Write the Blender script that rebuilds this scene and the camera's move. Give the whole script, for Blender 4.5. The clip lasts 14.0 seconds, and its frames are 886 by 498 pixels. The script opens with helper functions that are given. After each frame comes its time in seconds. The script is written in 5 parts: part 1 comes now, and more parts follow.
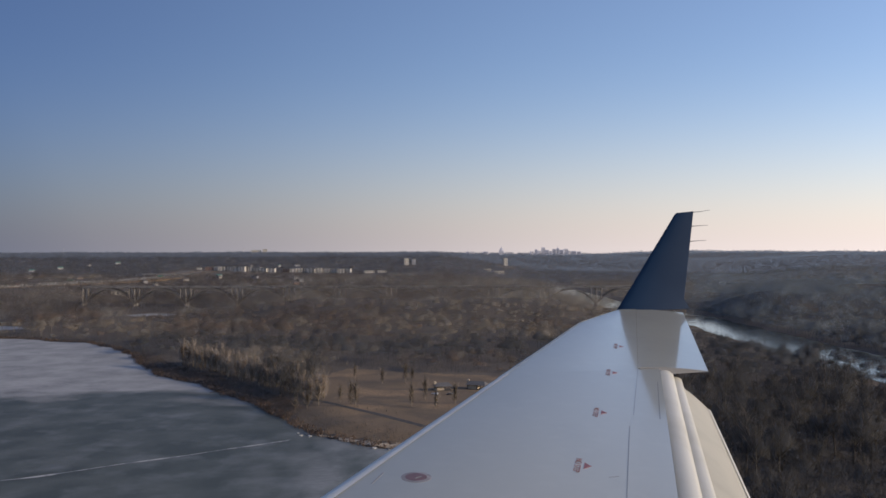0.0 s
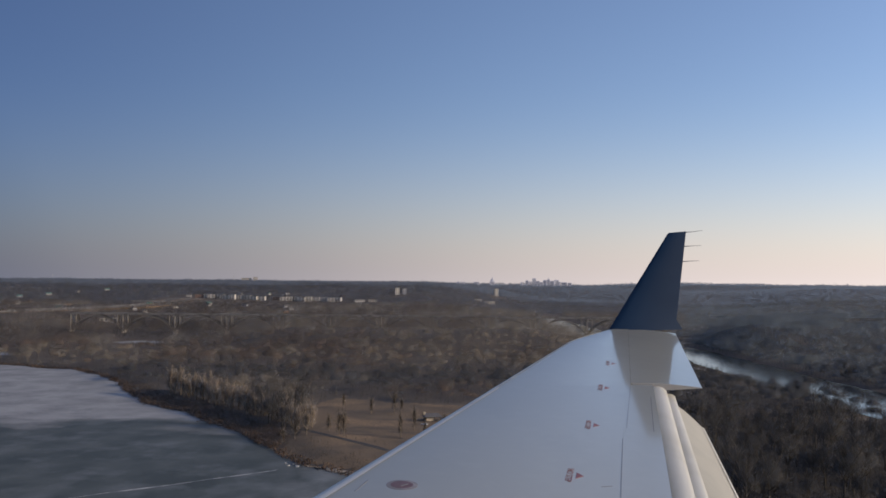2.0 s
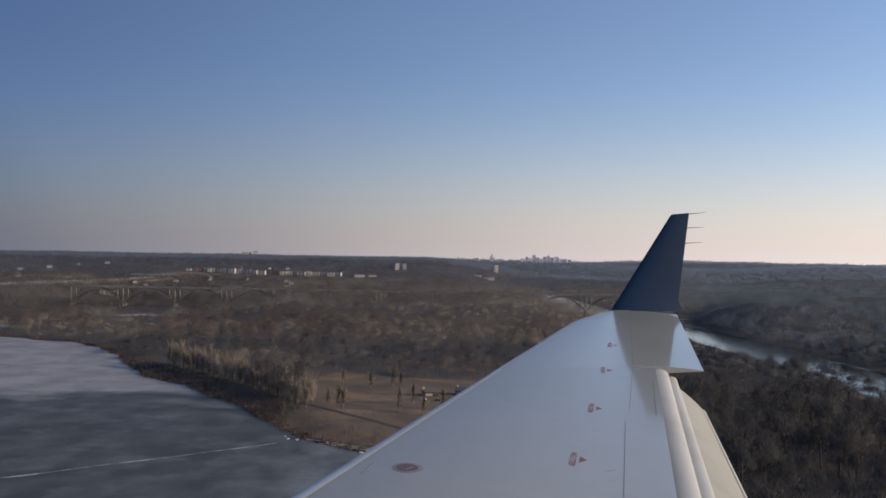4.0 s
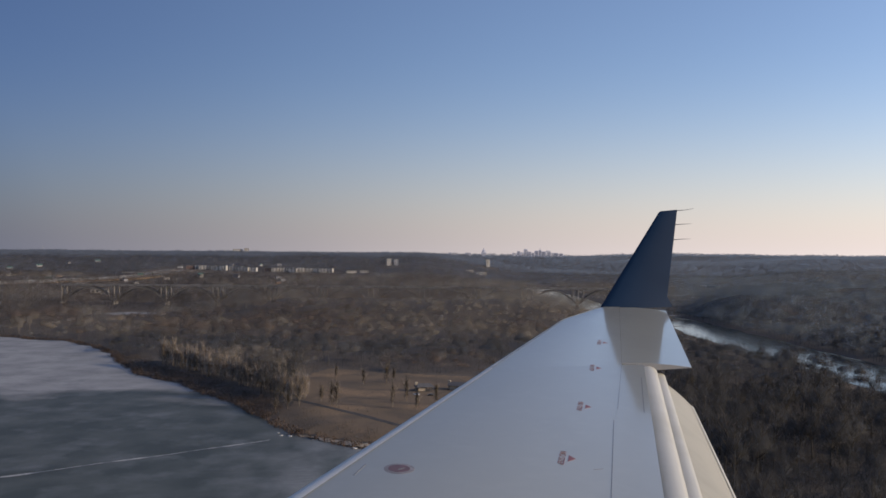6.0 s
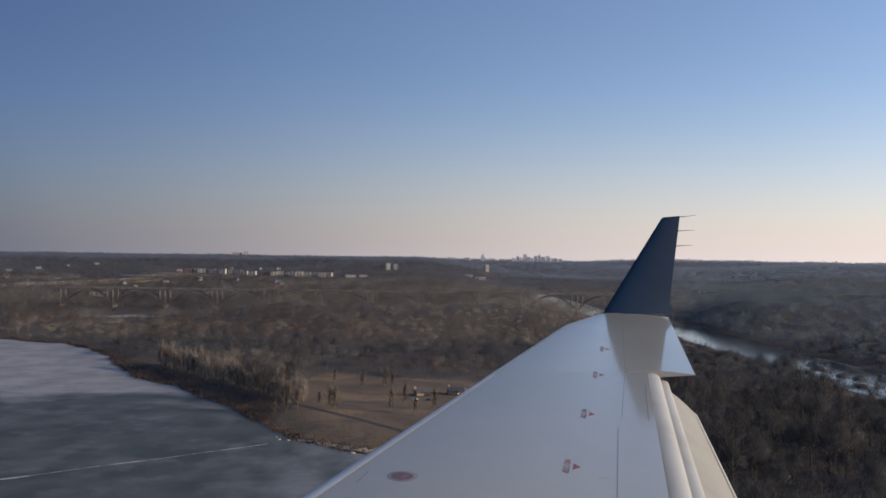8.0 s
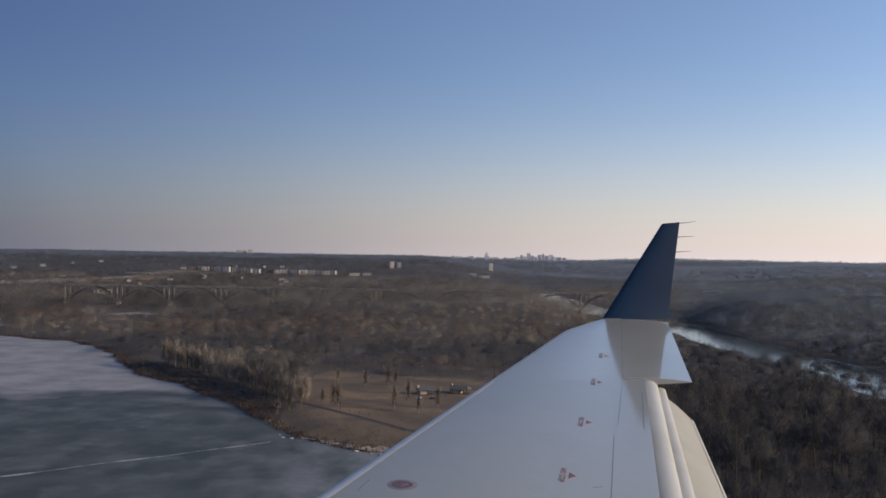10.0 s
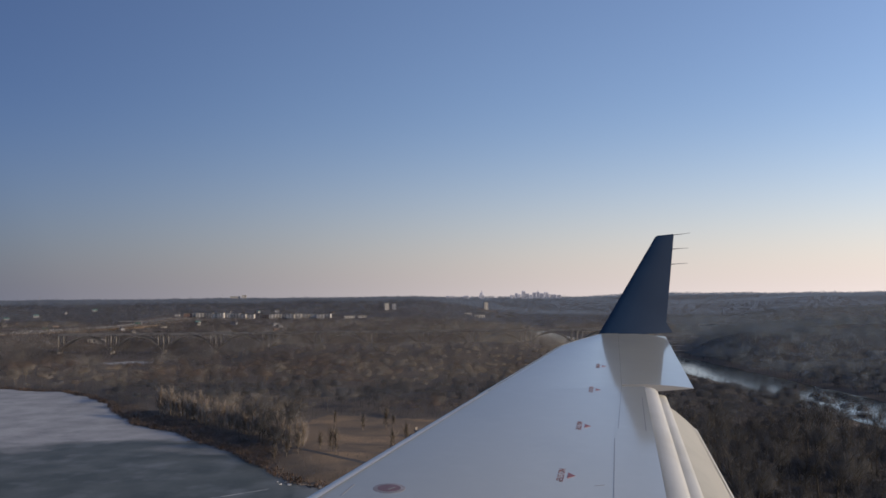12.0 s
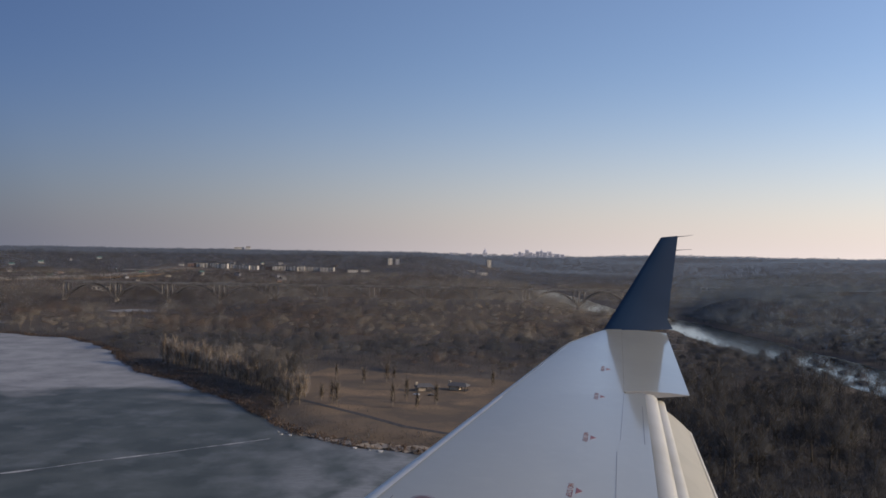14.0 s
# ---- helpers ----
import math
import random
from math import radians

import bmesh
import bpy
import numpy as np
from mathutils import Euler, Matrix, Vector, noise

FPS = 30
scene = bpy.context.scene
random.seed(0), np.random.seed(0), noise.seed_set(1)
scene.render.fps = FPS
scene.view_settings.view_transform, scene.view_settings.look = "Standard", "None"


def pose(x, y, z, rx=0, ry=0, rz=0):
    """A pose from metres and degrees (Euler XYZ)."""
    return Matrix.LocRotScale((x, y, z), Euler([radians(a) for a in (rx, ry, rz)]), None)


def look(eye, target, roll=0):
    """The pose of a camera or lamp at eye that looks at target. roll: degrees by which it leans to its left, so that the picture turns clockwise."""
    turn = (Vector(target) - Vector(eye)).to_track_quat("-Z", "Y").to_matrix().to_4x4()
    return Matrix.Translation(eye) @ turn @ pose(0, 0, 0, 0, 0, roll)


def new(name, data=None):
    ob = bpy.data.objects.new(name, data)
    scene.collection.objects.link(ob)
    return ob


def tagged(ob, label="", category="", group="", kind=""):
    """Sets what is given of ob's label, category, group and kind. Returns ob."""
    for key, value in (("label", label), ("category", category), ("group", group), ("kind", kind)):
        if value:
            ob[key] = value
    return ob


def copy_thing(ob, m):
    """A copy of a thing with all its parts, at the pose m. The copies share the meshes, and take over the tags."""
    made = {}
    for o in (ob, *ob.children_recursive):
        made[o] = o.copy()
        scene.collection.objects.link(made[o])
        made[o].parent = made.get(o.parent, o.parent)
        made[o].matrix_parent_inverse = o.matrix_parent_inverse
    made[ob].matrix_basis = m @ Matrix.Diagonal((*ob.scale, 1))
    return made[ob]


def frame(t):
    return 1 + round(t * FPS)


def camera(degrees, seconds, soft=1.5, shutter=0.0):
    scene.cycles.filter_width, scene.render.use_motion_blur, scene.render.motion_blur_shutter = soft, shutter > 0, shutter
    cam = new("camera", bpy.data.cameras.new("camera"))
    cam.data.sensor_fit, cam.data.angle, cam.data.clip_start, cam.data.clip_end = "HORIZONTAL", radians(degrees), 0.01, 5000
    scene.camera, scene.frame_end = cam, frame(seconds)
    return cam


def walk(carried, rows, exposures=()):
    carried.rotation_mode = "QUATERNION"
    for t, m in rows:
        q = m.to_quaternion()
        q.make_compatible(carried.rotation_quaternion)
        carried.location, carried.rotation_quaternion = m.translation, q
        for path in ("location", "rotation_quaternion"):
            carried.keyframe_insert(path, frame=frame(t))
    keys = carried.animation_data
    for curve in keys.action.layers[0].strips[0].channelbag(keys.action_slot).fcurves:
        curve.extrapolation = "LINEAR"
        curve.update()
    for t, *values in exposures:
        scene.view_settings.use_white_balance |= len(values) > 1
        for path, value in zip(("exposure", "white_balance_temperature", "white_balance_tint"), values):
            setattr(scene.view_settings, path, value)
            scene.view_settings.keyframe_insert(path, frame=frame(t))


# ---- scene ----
LENS = 54.0
cam = camera(LENS, 14.0, soft=1.55)
EYE = 105.0     # height of the cabin window over the lake


def eye_row(t, x, y, z, yaw, pitch, roll):
    """A row of the walk: metres from the seat, degrees to the right, up, and leaning to the left."""
    e = Vector((x, y, EYE + z))
    a, b = radians(yaw), radians(pitch)
    d = Vector((math.sin(a) * math.cos(b), math.cos(a) * math.cos(b), math.sin(b)))
    return t, look(e, e + 10 * d, roll)


PATH = [
    (0, 0.027, -0.131, 0.066, -0.981, -0.021, -0.019),
    (0.5, 0.030, -0.136, 0.057, -0.905, 0.025, 1.479),
    (1, 0.045, -0.077, -0.017, -0.854, 0.320, 1.336),
    (1.5, 0.052, -0.037, -0.074, -0.253, 1.775, 0.824),
    (2, 0.034, 0.008, -0.098, -0.401, 1.954, 0.606),
    (2.5, -0.000, -0.046, -0.014, -0.169, 1.621, -0.006),
    (3, -0.011, -0.033, 0.003, 0.314, 1.139, 1.136),
    (3.5, -0.008, 0.002, -0.052, -0.395, 0.665, 1.071),
    (6, 0.011, -0.079, 0.002, 0.168, 0.039, 0.522),
    (6.5, 0.003, -0.049, -0.010, 0.110, 0.327, -0.296),
    (7, -0.018, -0.043, 0.026, -0.001, 0.494, -0.276),
    (7.5, -0.026, -0.074, 0.047, 0.015, 0.162, 0.869),
    (8, -0.020, -0.034, 0.006, 0.208, 0.346, 0.860),
    (10.5, 0.011, -0.183, 0.107, -0.076, 0.156, 1.065),
    (11, 0.026, -0.154, 0.077, -0.070, -0.349, 1.075),
    (11.5, 0.048, -0.014, -0.100, 0.080, 1.186, 0.303),
    (12, 0.059, 0.114, -0.190, 0.338, 2.900, -0.507),
    (12.5, 0.021, 0.022, -0.093, 0.486, 2.180, -0.416),
    (13, -0.026, -0.187, 0.060, 0.514, 1.384, 1.033),
    (13.5, -0.053, -0.280, 0.132, 0.315, 0.855, 0.405),
    (14, -0.119, -0.586, 0.320, 0.085, 0.030, 1.030),
]
walk(cam, [eye_row(*r) for r in PATH], exposures=[(0, 0.04, 6400, 19), (0.8, 0.04, 6400, 19), (2.2, -0.10, 6400, 19), (14, -0.10, 6400, 19)])

# ---- light ----
SUN_AZ, SUN_EL = 104.0, 18.0     # degrees to the right of +y, and above the horizon
world = bpy.data.worlds.new("world")
scene.world = world
world.use_nodes = True
wn = world.node_tree.nodes
sky = wn.new("ShaderNodeTexSky")
sky.sky_type = 'NISHITA'
sky.sun_disc = False
sky.sun_elevation = radians(SUN_EL)
sky.sun_rotation = radians(SUN_AZ)
sky.altitude = 300
sky.air_density, sky.dust_density, sky.ozone_density = 1.0, 0.6, 3.0
# ground haze: the sky pales smoothly towards the horizon all round
coord = wn.new("ShaderNodeTexCoord")
split = wn.new("ShaderNodeSeparateXYZ")
world.node_tree.links.new(coord.outputs["Generated"], split.inputs[0])
link_w = world.node_tree.links.new
fall = wn.new("ShaderNodeMapRange")
fall.inputs[1].default_value, fall.inputs[2].default_value = 0.0, 0.24
fall.inputs[3].default_value, fall.inputs[4].default_value = 1.0, 0.0
link_w(split.outputs[2], fall.inputs[0])
curve = wn.new("ShaderNodeMath")
curve.operation = 'POWER'
curve.inputs[1].default_value = 2.8
link_w(fall.outputs[0], curve.inputs[0])
haze = wn.new("ShaderNodeMix")
haze.data_type = 'RGBA'
haze.inputs[7].default_value = (4.86, 4.73, 4.30, 1)
link_w(curve.outputs[0], haze.inputs[0])
link_w(sky.outputs[0], haze.inputs[6])
# fine haze scatters more light on the sun's side of the sky
toward = wn.new("ShaderNodeVectorMath")
toward.operation = 'DOT_PRODUCT'
toward.inputs[1].default_value = (math.sin(radians(SUN_AZ)) * math.cos(radians(SUN_EL)), math.cos(radians(SUN_AZ)) * math.cos(radians(SUN_EL)), math.sin(radians(SUN_EL)))
link_w(coord.outputs["Generated"], toward.inputs[0])
gain = wn.new("ShaderNodeMapRange")
gain.inputs[1].default_value, gain.inputs[2].default_value = -0.72, 0.83
link_w(toward.outputs["Value"], gain.inputs[0])
glow = wn.new("ShaderNodeValToRGB")
glow.color_ramp.interpolation = 'B_SPLINE'
for i, (at, level) in enumerate(((0.0, 0.28), (0.10, 0.49), (0.26, 0.92), (0.44, 1.50), (0.60, 1.72), (0.80, 2.10), (1.0, 2.56))):
    stop = glow.color_ramp.elements[i] if i < 2 else glow.color_ramp.elements.new(at)
    stop.position = at
    warm = (level - 0.378) / (2.56 - 0.378)
    stop.color = ((0.327 + 2.473 * warm) / 2.8, level / 2.8, (0.515 + 1.902 * warm) / 2.8, 1)
link_w(gain.outputs[0], glow.inputs[0])
scatter_sky = wn.new("ShaderNodeVectorMath")
scatter_sky.operation = 'MULTIPLY'
link_w(haze.outputs[2], scatter_sky.inputs[0])
link_w(glow.outputs[0], scatter_sky.inputs[1])
full = wn.new("ShaderNodeVectorMath")
full.operation = 'SCALE'
full.inputs["Scale"].default_value = 2.8
link_w(scatter_sky.outputs[0], full.inputs[0])
link_w(full.outputs[0], wn["Background"].inputs[0])
wn["Background"].inputs[1].default_value = 0.10
lamp = bpy.data.lights.new("sun", 'SUN')
lamp.energy, lamp.angle, lamp.color = 3.6, radians(0.5), (0.96, 0.82, 0.54)
sun = new("sun", lamp)
sd = Vector((math.sin(radians(SUN_AZ)) * math.cos(radians(SUN_EL)), math.cos(radians(SUN_AZ)) * math.cos(radians(SUN_EL)), math.sin(radians(SUN_EL))))
sun.matrix_world = look(sd * 500 + Vector((0, 0, 300)), Vector((0, 0, 300)))


# ---- materials ----
def material(name, base, rough=0.6, metal=0.0, vary=(), bump=0.0, bump_scale=20.0, coat=0.0, per_object=0.0, stretch=(1, 1, 1), rough_vary=0.0):
    """A surface with noise at several scales. vary: rows of (colour, scale per metre, sharp from, to)."""
    m = bpy.data.materials.new(name)
    m.use_nodes = True
    nt = m.node_tree
    n, link = nt.nodes, nt.links.new
    b = n["Principled BSDF"]
    b.inputs["Roughness"].default_value = rough
    b.inputs["Metallic"].default_value = metal
    b.inputs["Coat Weight"].default_value = coat
    b.inputs["Coat Roughness"].default_value = 0.08
    geo = n.new("ShaderNodeNewGeometry")
    mp = n.new("ShaderNodeMapping")
    mp.inputs["Scale"].default_value = stretch
    link(geo.outputs["Position"], mp.inputs["Vector"])
    rgb = n.new("ShaderNodeRGB")
    rgb.outputs[0].default_value = (*base, 1)
    out = rgb.outputs[0]
    last = None
    for colour, scale, lo, hi in vary:
        tex = n.new("ShaderNodeTexNoise")
        tex.inputs["Scale"].default_value = scale
        tex.inputs["Detail"].default_value = 5
        link(mp.outputs[0], tex.inputs["Vector"])
        ramp = n.new("ShaderNodeMapRange")
        ramp.inputs[1].default_value, ramp.inputs[2].default_value = lo, hi
        link(tex.outputs[0], ramp.inputs[0])
        mix = n.new("ShaderNodeMix")
        mix.data_type = 'RGBA'
        mix.inputs[7].default_value = (*colour, 1)
        link(ramp.outputs[0], mix.inputs[0])
        link(out, mix.inputs[6])
        out, last = mix.outputs[2], ramp
    if per_object:
        info = n.new("ShaderNodeObjectInfo")
        hsv = n.new("ShaderNodeHueSaturation")
        rng = n.new("ShaderNodeMapRange")
        rng.inputs[3].default_value, rng.inputs[4].default_value = 1 - per_object, 1 + per_object
        link(info.outputs["Random"], rng.inputs[0])
        link(rng.outputs[0], hsv.inputs["Value"])
        link(out, hsv.inputs["Color"])
        out = hsv.outputs[0]
    link(out, b.inputs["Base Color"])
    if rough_vary and last:
        rr = n.new("ShaderNodeMapRange")
        rr.inputs[3].default_value, rr.inputs[4].default_value = rough, rough + rough_vary
        link(last.outputs[0], rr.inputs[0])
        link(rr.outputs[0], b.inputs["Roughness"])
    if bump:
        tex = n.new("ShaderNodeTexNoise")
        tex.inputs["Scale"].default_value = bump_scale
        tex.inputs["Detail"].default_value = 4
        link(mp.outputs[0], tex.inputs["Vector"])
        bp = n.new("ShaderNodeBump")
        bp.inputs["Strength"].default_value = bump
        bp.inputs["Distance"].default_value = 0.3 / bump_scale
        link(tex.outputs[0], bp.inputs["Height"])
        link(bp.outputs[0], b.inputs["Normal"])
    return m


M_WING = material("wing_paint", (0.382, 0.366, 0.296), 0.28, vary=[((0.330, 0.316, 0.256), 0.9, 0.45, 0.75), ((0.404, 0.388, 0.316), 7.0, 0.5, 0.8)], coat=0.85, bump=0.006, bump_scale=3)
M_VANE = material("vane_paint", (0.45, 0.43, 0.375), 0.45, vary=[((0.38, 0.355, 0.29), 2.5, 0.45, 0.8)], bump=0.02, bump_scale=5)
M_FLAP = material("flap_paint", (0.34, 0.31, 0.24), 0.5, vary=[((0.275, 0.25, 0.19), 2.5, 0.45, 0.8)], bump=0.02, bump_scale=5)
M_EDGE = material("pale_edge_paint", (0.80, 0.74, 0.63), 0.5, 0.0, vary=[((0.70, 0.65, 0.56), 6, 0.4, 0.8)])
M_NAVY = material("navy_paint", (0.006, 0.019, 0.047), 0.42, vary=[((0.009, 0.025, 0.058), 2.0, 0.4, 0.8)])
M_NAVY.node_tree.nodes["Principled BSDF"].inputs["Specular IOR Level"].default_value = 0.05
M_SEAM = material("seam_shadow", (0.20, 0.20, 0.205), 0.8)
M_CAP = material("faded_cap", (0.145, 0.085, 0.088), 0.5, vary=[((0.11, 0.06, 0.062), 25, 0.45, 0.7)])
M_RED = material("red_stencil", (0.25, 0.09, 0.085), 0.5, vary=[((0.3, 0.15, 0.14), 30, 0.5, 0.8)])
M_GREYRING = material("worn_grey_ring", (0.20, 0.185, 0.19), 0.6, vary=[((0.35, 0.33, 0.33), 20, 0.5, 0.8)])
M_WICK = material("wick_carbon", (0.08, 0.08, 0.09), 0.6)
M_SOIL = material("leaf_litter", (0.058, 0.048, 0.040), 0.95,
                  vary=[((0.06, 0.046, 0.035), 0.03, 0.42, 0.6), ((0.11, 0.085, 0.062), 0.011, 0.52, 0.66), ((0.085, 0.06, 0.038), 0.4, 0.45, 0.7)], bump=0.5, bump_scale=0.5)
M_GRASS = material("dry_grass", (0.150, 0.098, 0.054), 0.95,
                   vary=[((0.095, 0.066, 0.042), 0.030, 0.46, 0.58), ((0.24, 0.150, 0.078), 0.022, 0.54, 0.64), ((0.15, 0.098, 0.055), 0.09, 0.55, 0.72), ((0.10, 0.068, 0.04), 0.6, 0.45, 0.7)], bump=0.4, bump_scale=1.0)
M_SAND = material("beach_sand", (0.42, 0.33, 0.235), 0.95, vary=[((0.2, 0.145, 0.09), 0.2, 0.45, 0.65)])
M_PATH = material("dark_path", (0.034, 0.030, 0.027), 0.9, vary=[((0.075, 0.06, 0.05), 0.3, 0.45, 0.65)])
M_STONE = material("tan_stone", (0.44, 0.36, 0.27), 0.85, vary=[((0.22, 0.165, 0.115), 0.8, 0.45, 0.65)])
M_REED = material("reed_tan", (0.27, 0.172, 0.108), 0.9, vary=[((0.12, 0.074, 0.046), 0.25, 0.45, 0.65)])
M_ASPHALT = material("asphalt", (0.060, 0.055, 0.051), 0.85, vary=[((0.045, 0.042, 0.04), 0.1, 0.45, 0.7), ((0.08, 0.075, 0.07), 1.5, 0.5, 0.8)])
M_CONC = material("concrete", (0.29, 0.26, 0.225), 0.8, vary=[((0.19, 0.17, 0.148), 0.15, 0.45, 0.7)])
M_BARK = material("bark", (0.075, 0.062, 0.050), 0.9, vary=[((0.055, 0.045, 0.037), 0.6, 0.45, 0.7)], per_object=0.25)
M_PALEBARK = material("pale_bark", (0.25, 0.20, 0.15), 0.9, vary=[((0.18, 0.14, 0.10), 0.6, 0.45, 0.7)], per_object=0.2)
def wood_material(name, base, least=0.14, most=0.33, range_=1.0):
    d = lambda k: (0.93 * k * base[0], 1.0 * k * base[1], 1.02 * k * base[2])
    m = material(name, d(1.08), 0.95, vary=[(d(1.08 - 0.30 * range_), 0.055, 0.42, 0.62), (d(1.08 + 0.27 * range_), 0.03, 0.54, 0.68)])
    return lacy(m, least, most)


def lacy(m, least, most):
    """Leafless twigs let the light and the view through."""
    nt = m.node_tree
    geo = nt.nodes.new("ShaderNodeNewGeometry")
    tex = nt.nodes.new("ShaderNodeTexNoise")
    tex.inputs["Scale"].default_value = 0.8
    lace = nt.nodes.new("ShaderNodeMapRange")
    lace.inputs[1].default_value, lace.inputs[2].default_value = 0.35, 0.65
    lace.inputs[3].default_value, lace.inputs[4].default_value = least, most
    nt.links.new(geo.outputs["Position"], tex.inputs["Vector"])
    nt.links.new(tex.outputs[0], lace.inputs[0])
    nt.links.new(lace.outputs[0], nt.nodes["Principled BSDF"].inputs["Alpha"])
    return m


M_POPLAR = lacy(material("pale_twigs", (0.52, 0.43, 0.345), 0.9, vary=[((0.42, 0.345, 0.275), 0.12, 0.42, 0.6), ((0.56, 0.47, 0.38), 0.3, 0.54, 0.7)], per_object=0.2), 0.20, 0.38)
M_TWIG = wood_material("twigs", (0.070, 0.061, 0.055), 0.24, 0.46)
# the shaded and blue_grey tones paint shade and haze into the twig colour
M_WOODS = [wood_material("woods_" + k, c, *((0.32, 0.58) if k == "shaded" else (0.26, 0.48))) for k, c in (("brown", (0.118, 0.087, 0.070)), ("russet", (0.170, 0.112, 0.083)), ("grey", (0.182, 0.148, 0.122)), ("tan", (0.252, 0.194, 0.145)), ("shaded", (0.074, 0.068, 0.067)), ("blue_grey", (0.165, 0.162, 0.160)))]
M_THICKET = wood_material("thicket", (0.080, 0.070, 0.064), 0.45, 0.8)
# valley and far woods: haze put into the colour, greyer and bluer with distance
M_MIDWOODS = [wood_material("hazy_valley_woods_" + k, c, 0.26, 0.48, 0.8) for k, c in (("brown", (0.082, 0.067, 0.063)), ("russet", (0.128, 0.095, 0.083)), ("grey", (0.182, 0.156, 0.142)), ("tan", (0.262, 0.222, 0.192)), ("blue_grey", (0.185, 0.204, 0.228)))]
M_FARWOODS = [wood_material("hazy_far_woods_" + k, c, 0.22, 0.42, 0.7) for k, c in (("brown", (0.120, 0.120, 0.138)), ("grey", (0.200, 0.195, 0.210)), ("blue_grey", (0.262, 0.280, 0.297)))]


def haze_glow_material(name, base, glow):
    """The last wooded ridge: the paling of distant air put in as bluish emission."""
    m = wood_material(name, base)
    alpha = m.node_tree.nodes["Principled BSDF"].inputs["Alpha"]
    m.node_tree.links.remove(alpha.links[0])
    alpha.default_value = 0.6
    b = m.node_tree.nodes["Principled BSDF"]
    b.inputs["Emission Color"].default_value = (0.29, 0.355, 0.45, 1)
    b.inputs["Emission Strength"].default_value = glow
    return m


M_RIDGE = haze_glow_material("distant_ridge", (0.110, 0.106, 0.116), 0.13)
M_SUNRIDGE = haze_glow_material("distant_ridge_haze_glow", (0.105, 0.116, 0.128), 0.24)


def ice_material():
    m = bpy.data.materials.new("lake_ice")
    m.use_nodes = True
    nt = m.node_tree
    n, link = nt.nodes, nt.links.new
    b = n["Principled BSDF"]
    geo = n.new("ShaderNodeNewGeometry")

    def noise_at(scale, stretch, lo, hi, detail=5, rot=0.0):
        mp = n.new("ShaderNodeMapping")
        mp.inputs["Scale"].default_value = stretch
        mp.inputs["Rotation"].default_value = (0, 0, rot)
        link(geo.outputs["Position"], mp.inputs["Vector"])
        t = n.new("ShaderNodeTexNoise")
        t.inputs["Scale"].default_value = scale
        t.inputs["Detail"].default_value = detail
        link(mp.outputs[0], t.inputs["Vector"])
        r = n.new("ShaderNodeMapRange")
        r.inputs[1].default_value, r.inputs[2].default_value = lo, hi
        link(t.outputs[0], r.inputs[0])
        return r.outputs[0]

    def mix(fac, a, c):
        x = n.new("ShaderNodeMix")
        x.data_type = 'RGBA'
        link(fac, x.inputs[0])
        for i, v in ((6, a), (7, c)):
            if isinstance(v, tuple):
                x.inputs[i].default_value = (*v, 1)
            else:
                link(v, x.inputs[i])
        return x.outputs[2]

    # snow lies on the far half; the near half is swept bare, with a ragged edge
    drift = noise_at(0.011, (1, 1.2, 1), 0.0, 1.0, detail=8)
    sep = n.new("ShaderNodeSeparateXYZ")
    link(geo.outputs["Position"], sep.inputs[0])
    edge = n.new("ShaderNodeMath")
    edge.operation = 'MULTIPLY_ADD'
    edge.inputs[1].default_value = 260.0
    link(drift, edge.inputs[0])
    link(sep.outputs[1], edge.inputs[2])
    swept = n.new("ShaderNodeMapRange")
    swept.inputs[1].default_value, swept.inputs[2].default_value = 768.0, 724.0
    link(edge.outputs[0], swept.inputs[0])
    big = swept.outputs[0]
    streak = noise_at(0.034, (1.0, 0.95, 1), 0.40, 0.66, detail=10, rot=0.3)
    blot = noise_at(0.03, (1, 1.2, 1), 0.58, 0.76, detail=9)
    fine = noise_at(0.3, (0.7, 1.3, 1), 0.35, 0.75)
    snow = mix(streak, (0.325, 0.325, 0.318), (0.18, 0.185, 0.188))
    snow = mix(fine, snow, (0.29, 0.277, 0.268))
    snow = mix(blot, snow, (0.17, 0.175, 0.178))
    bare = mix(streak, (0.063, 0.070, 0.062), (0.102, 0.109, 0.098))
    wisp = noise_at(0.05, (0.95, 0.8, 1), 0.50, 0.74, detail=10, rot=0.2)
    bare = mix(wisp, bare, (0.140, 0.148, 0.142))
    # fresh snow drifted against the sandy shore
    shore = n.new("ShaderNodeMath")
    shore.operation = 'MULTIPLY_ADD'
    shore.inputs[1].default_value = 110.0
    link(drift, shore.inputs[0])
    link(sep.outputs[0], shore.inputs[2])
    piled = n.new("ShaderNodeMapRange")
    piled.inputs[1].default_value, piled.inputs[2].default_value = -45.0, 25.0
    link(shore.outputs[0], piled.inputs[0])
    patchy = n.new("ShaderNodeMath")
    patchy.operation = 'MULTIPLY'
    link(piled.outputs[0], patchy.inputs[0])
    link(noise_at(0.045, (1.2, 0.8, 1), 0.36, 0.58, detail=10, rot=-0.4), patchy.inputs[1])
    bare = mix(patchy.outputs[0], bare, mix(fine, (0.27, 0.268, 0.258), (0.19, 0.192, 0.188)))
    link(mix(big, snow, bare), b.inputs["Base Color"])
    rr = n.new("ShaderNodeMapRange")
    rr.inputs[3].default_value, rr.inputs[4].default_value = 0.75, 0.5
    link(big, rr.inputs[0])
    link(rr.outputs[0], b.inputs["Roughness"])
    b.inputs["Specular IOR Level"].default_value = 0.12
    return m


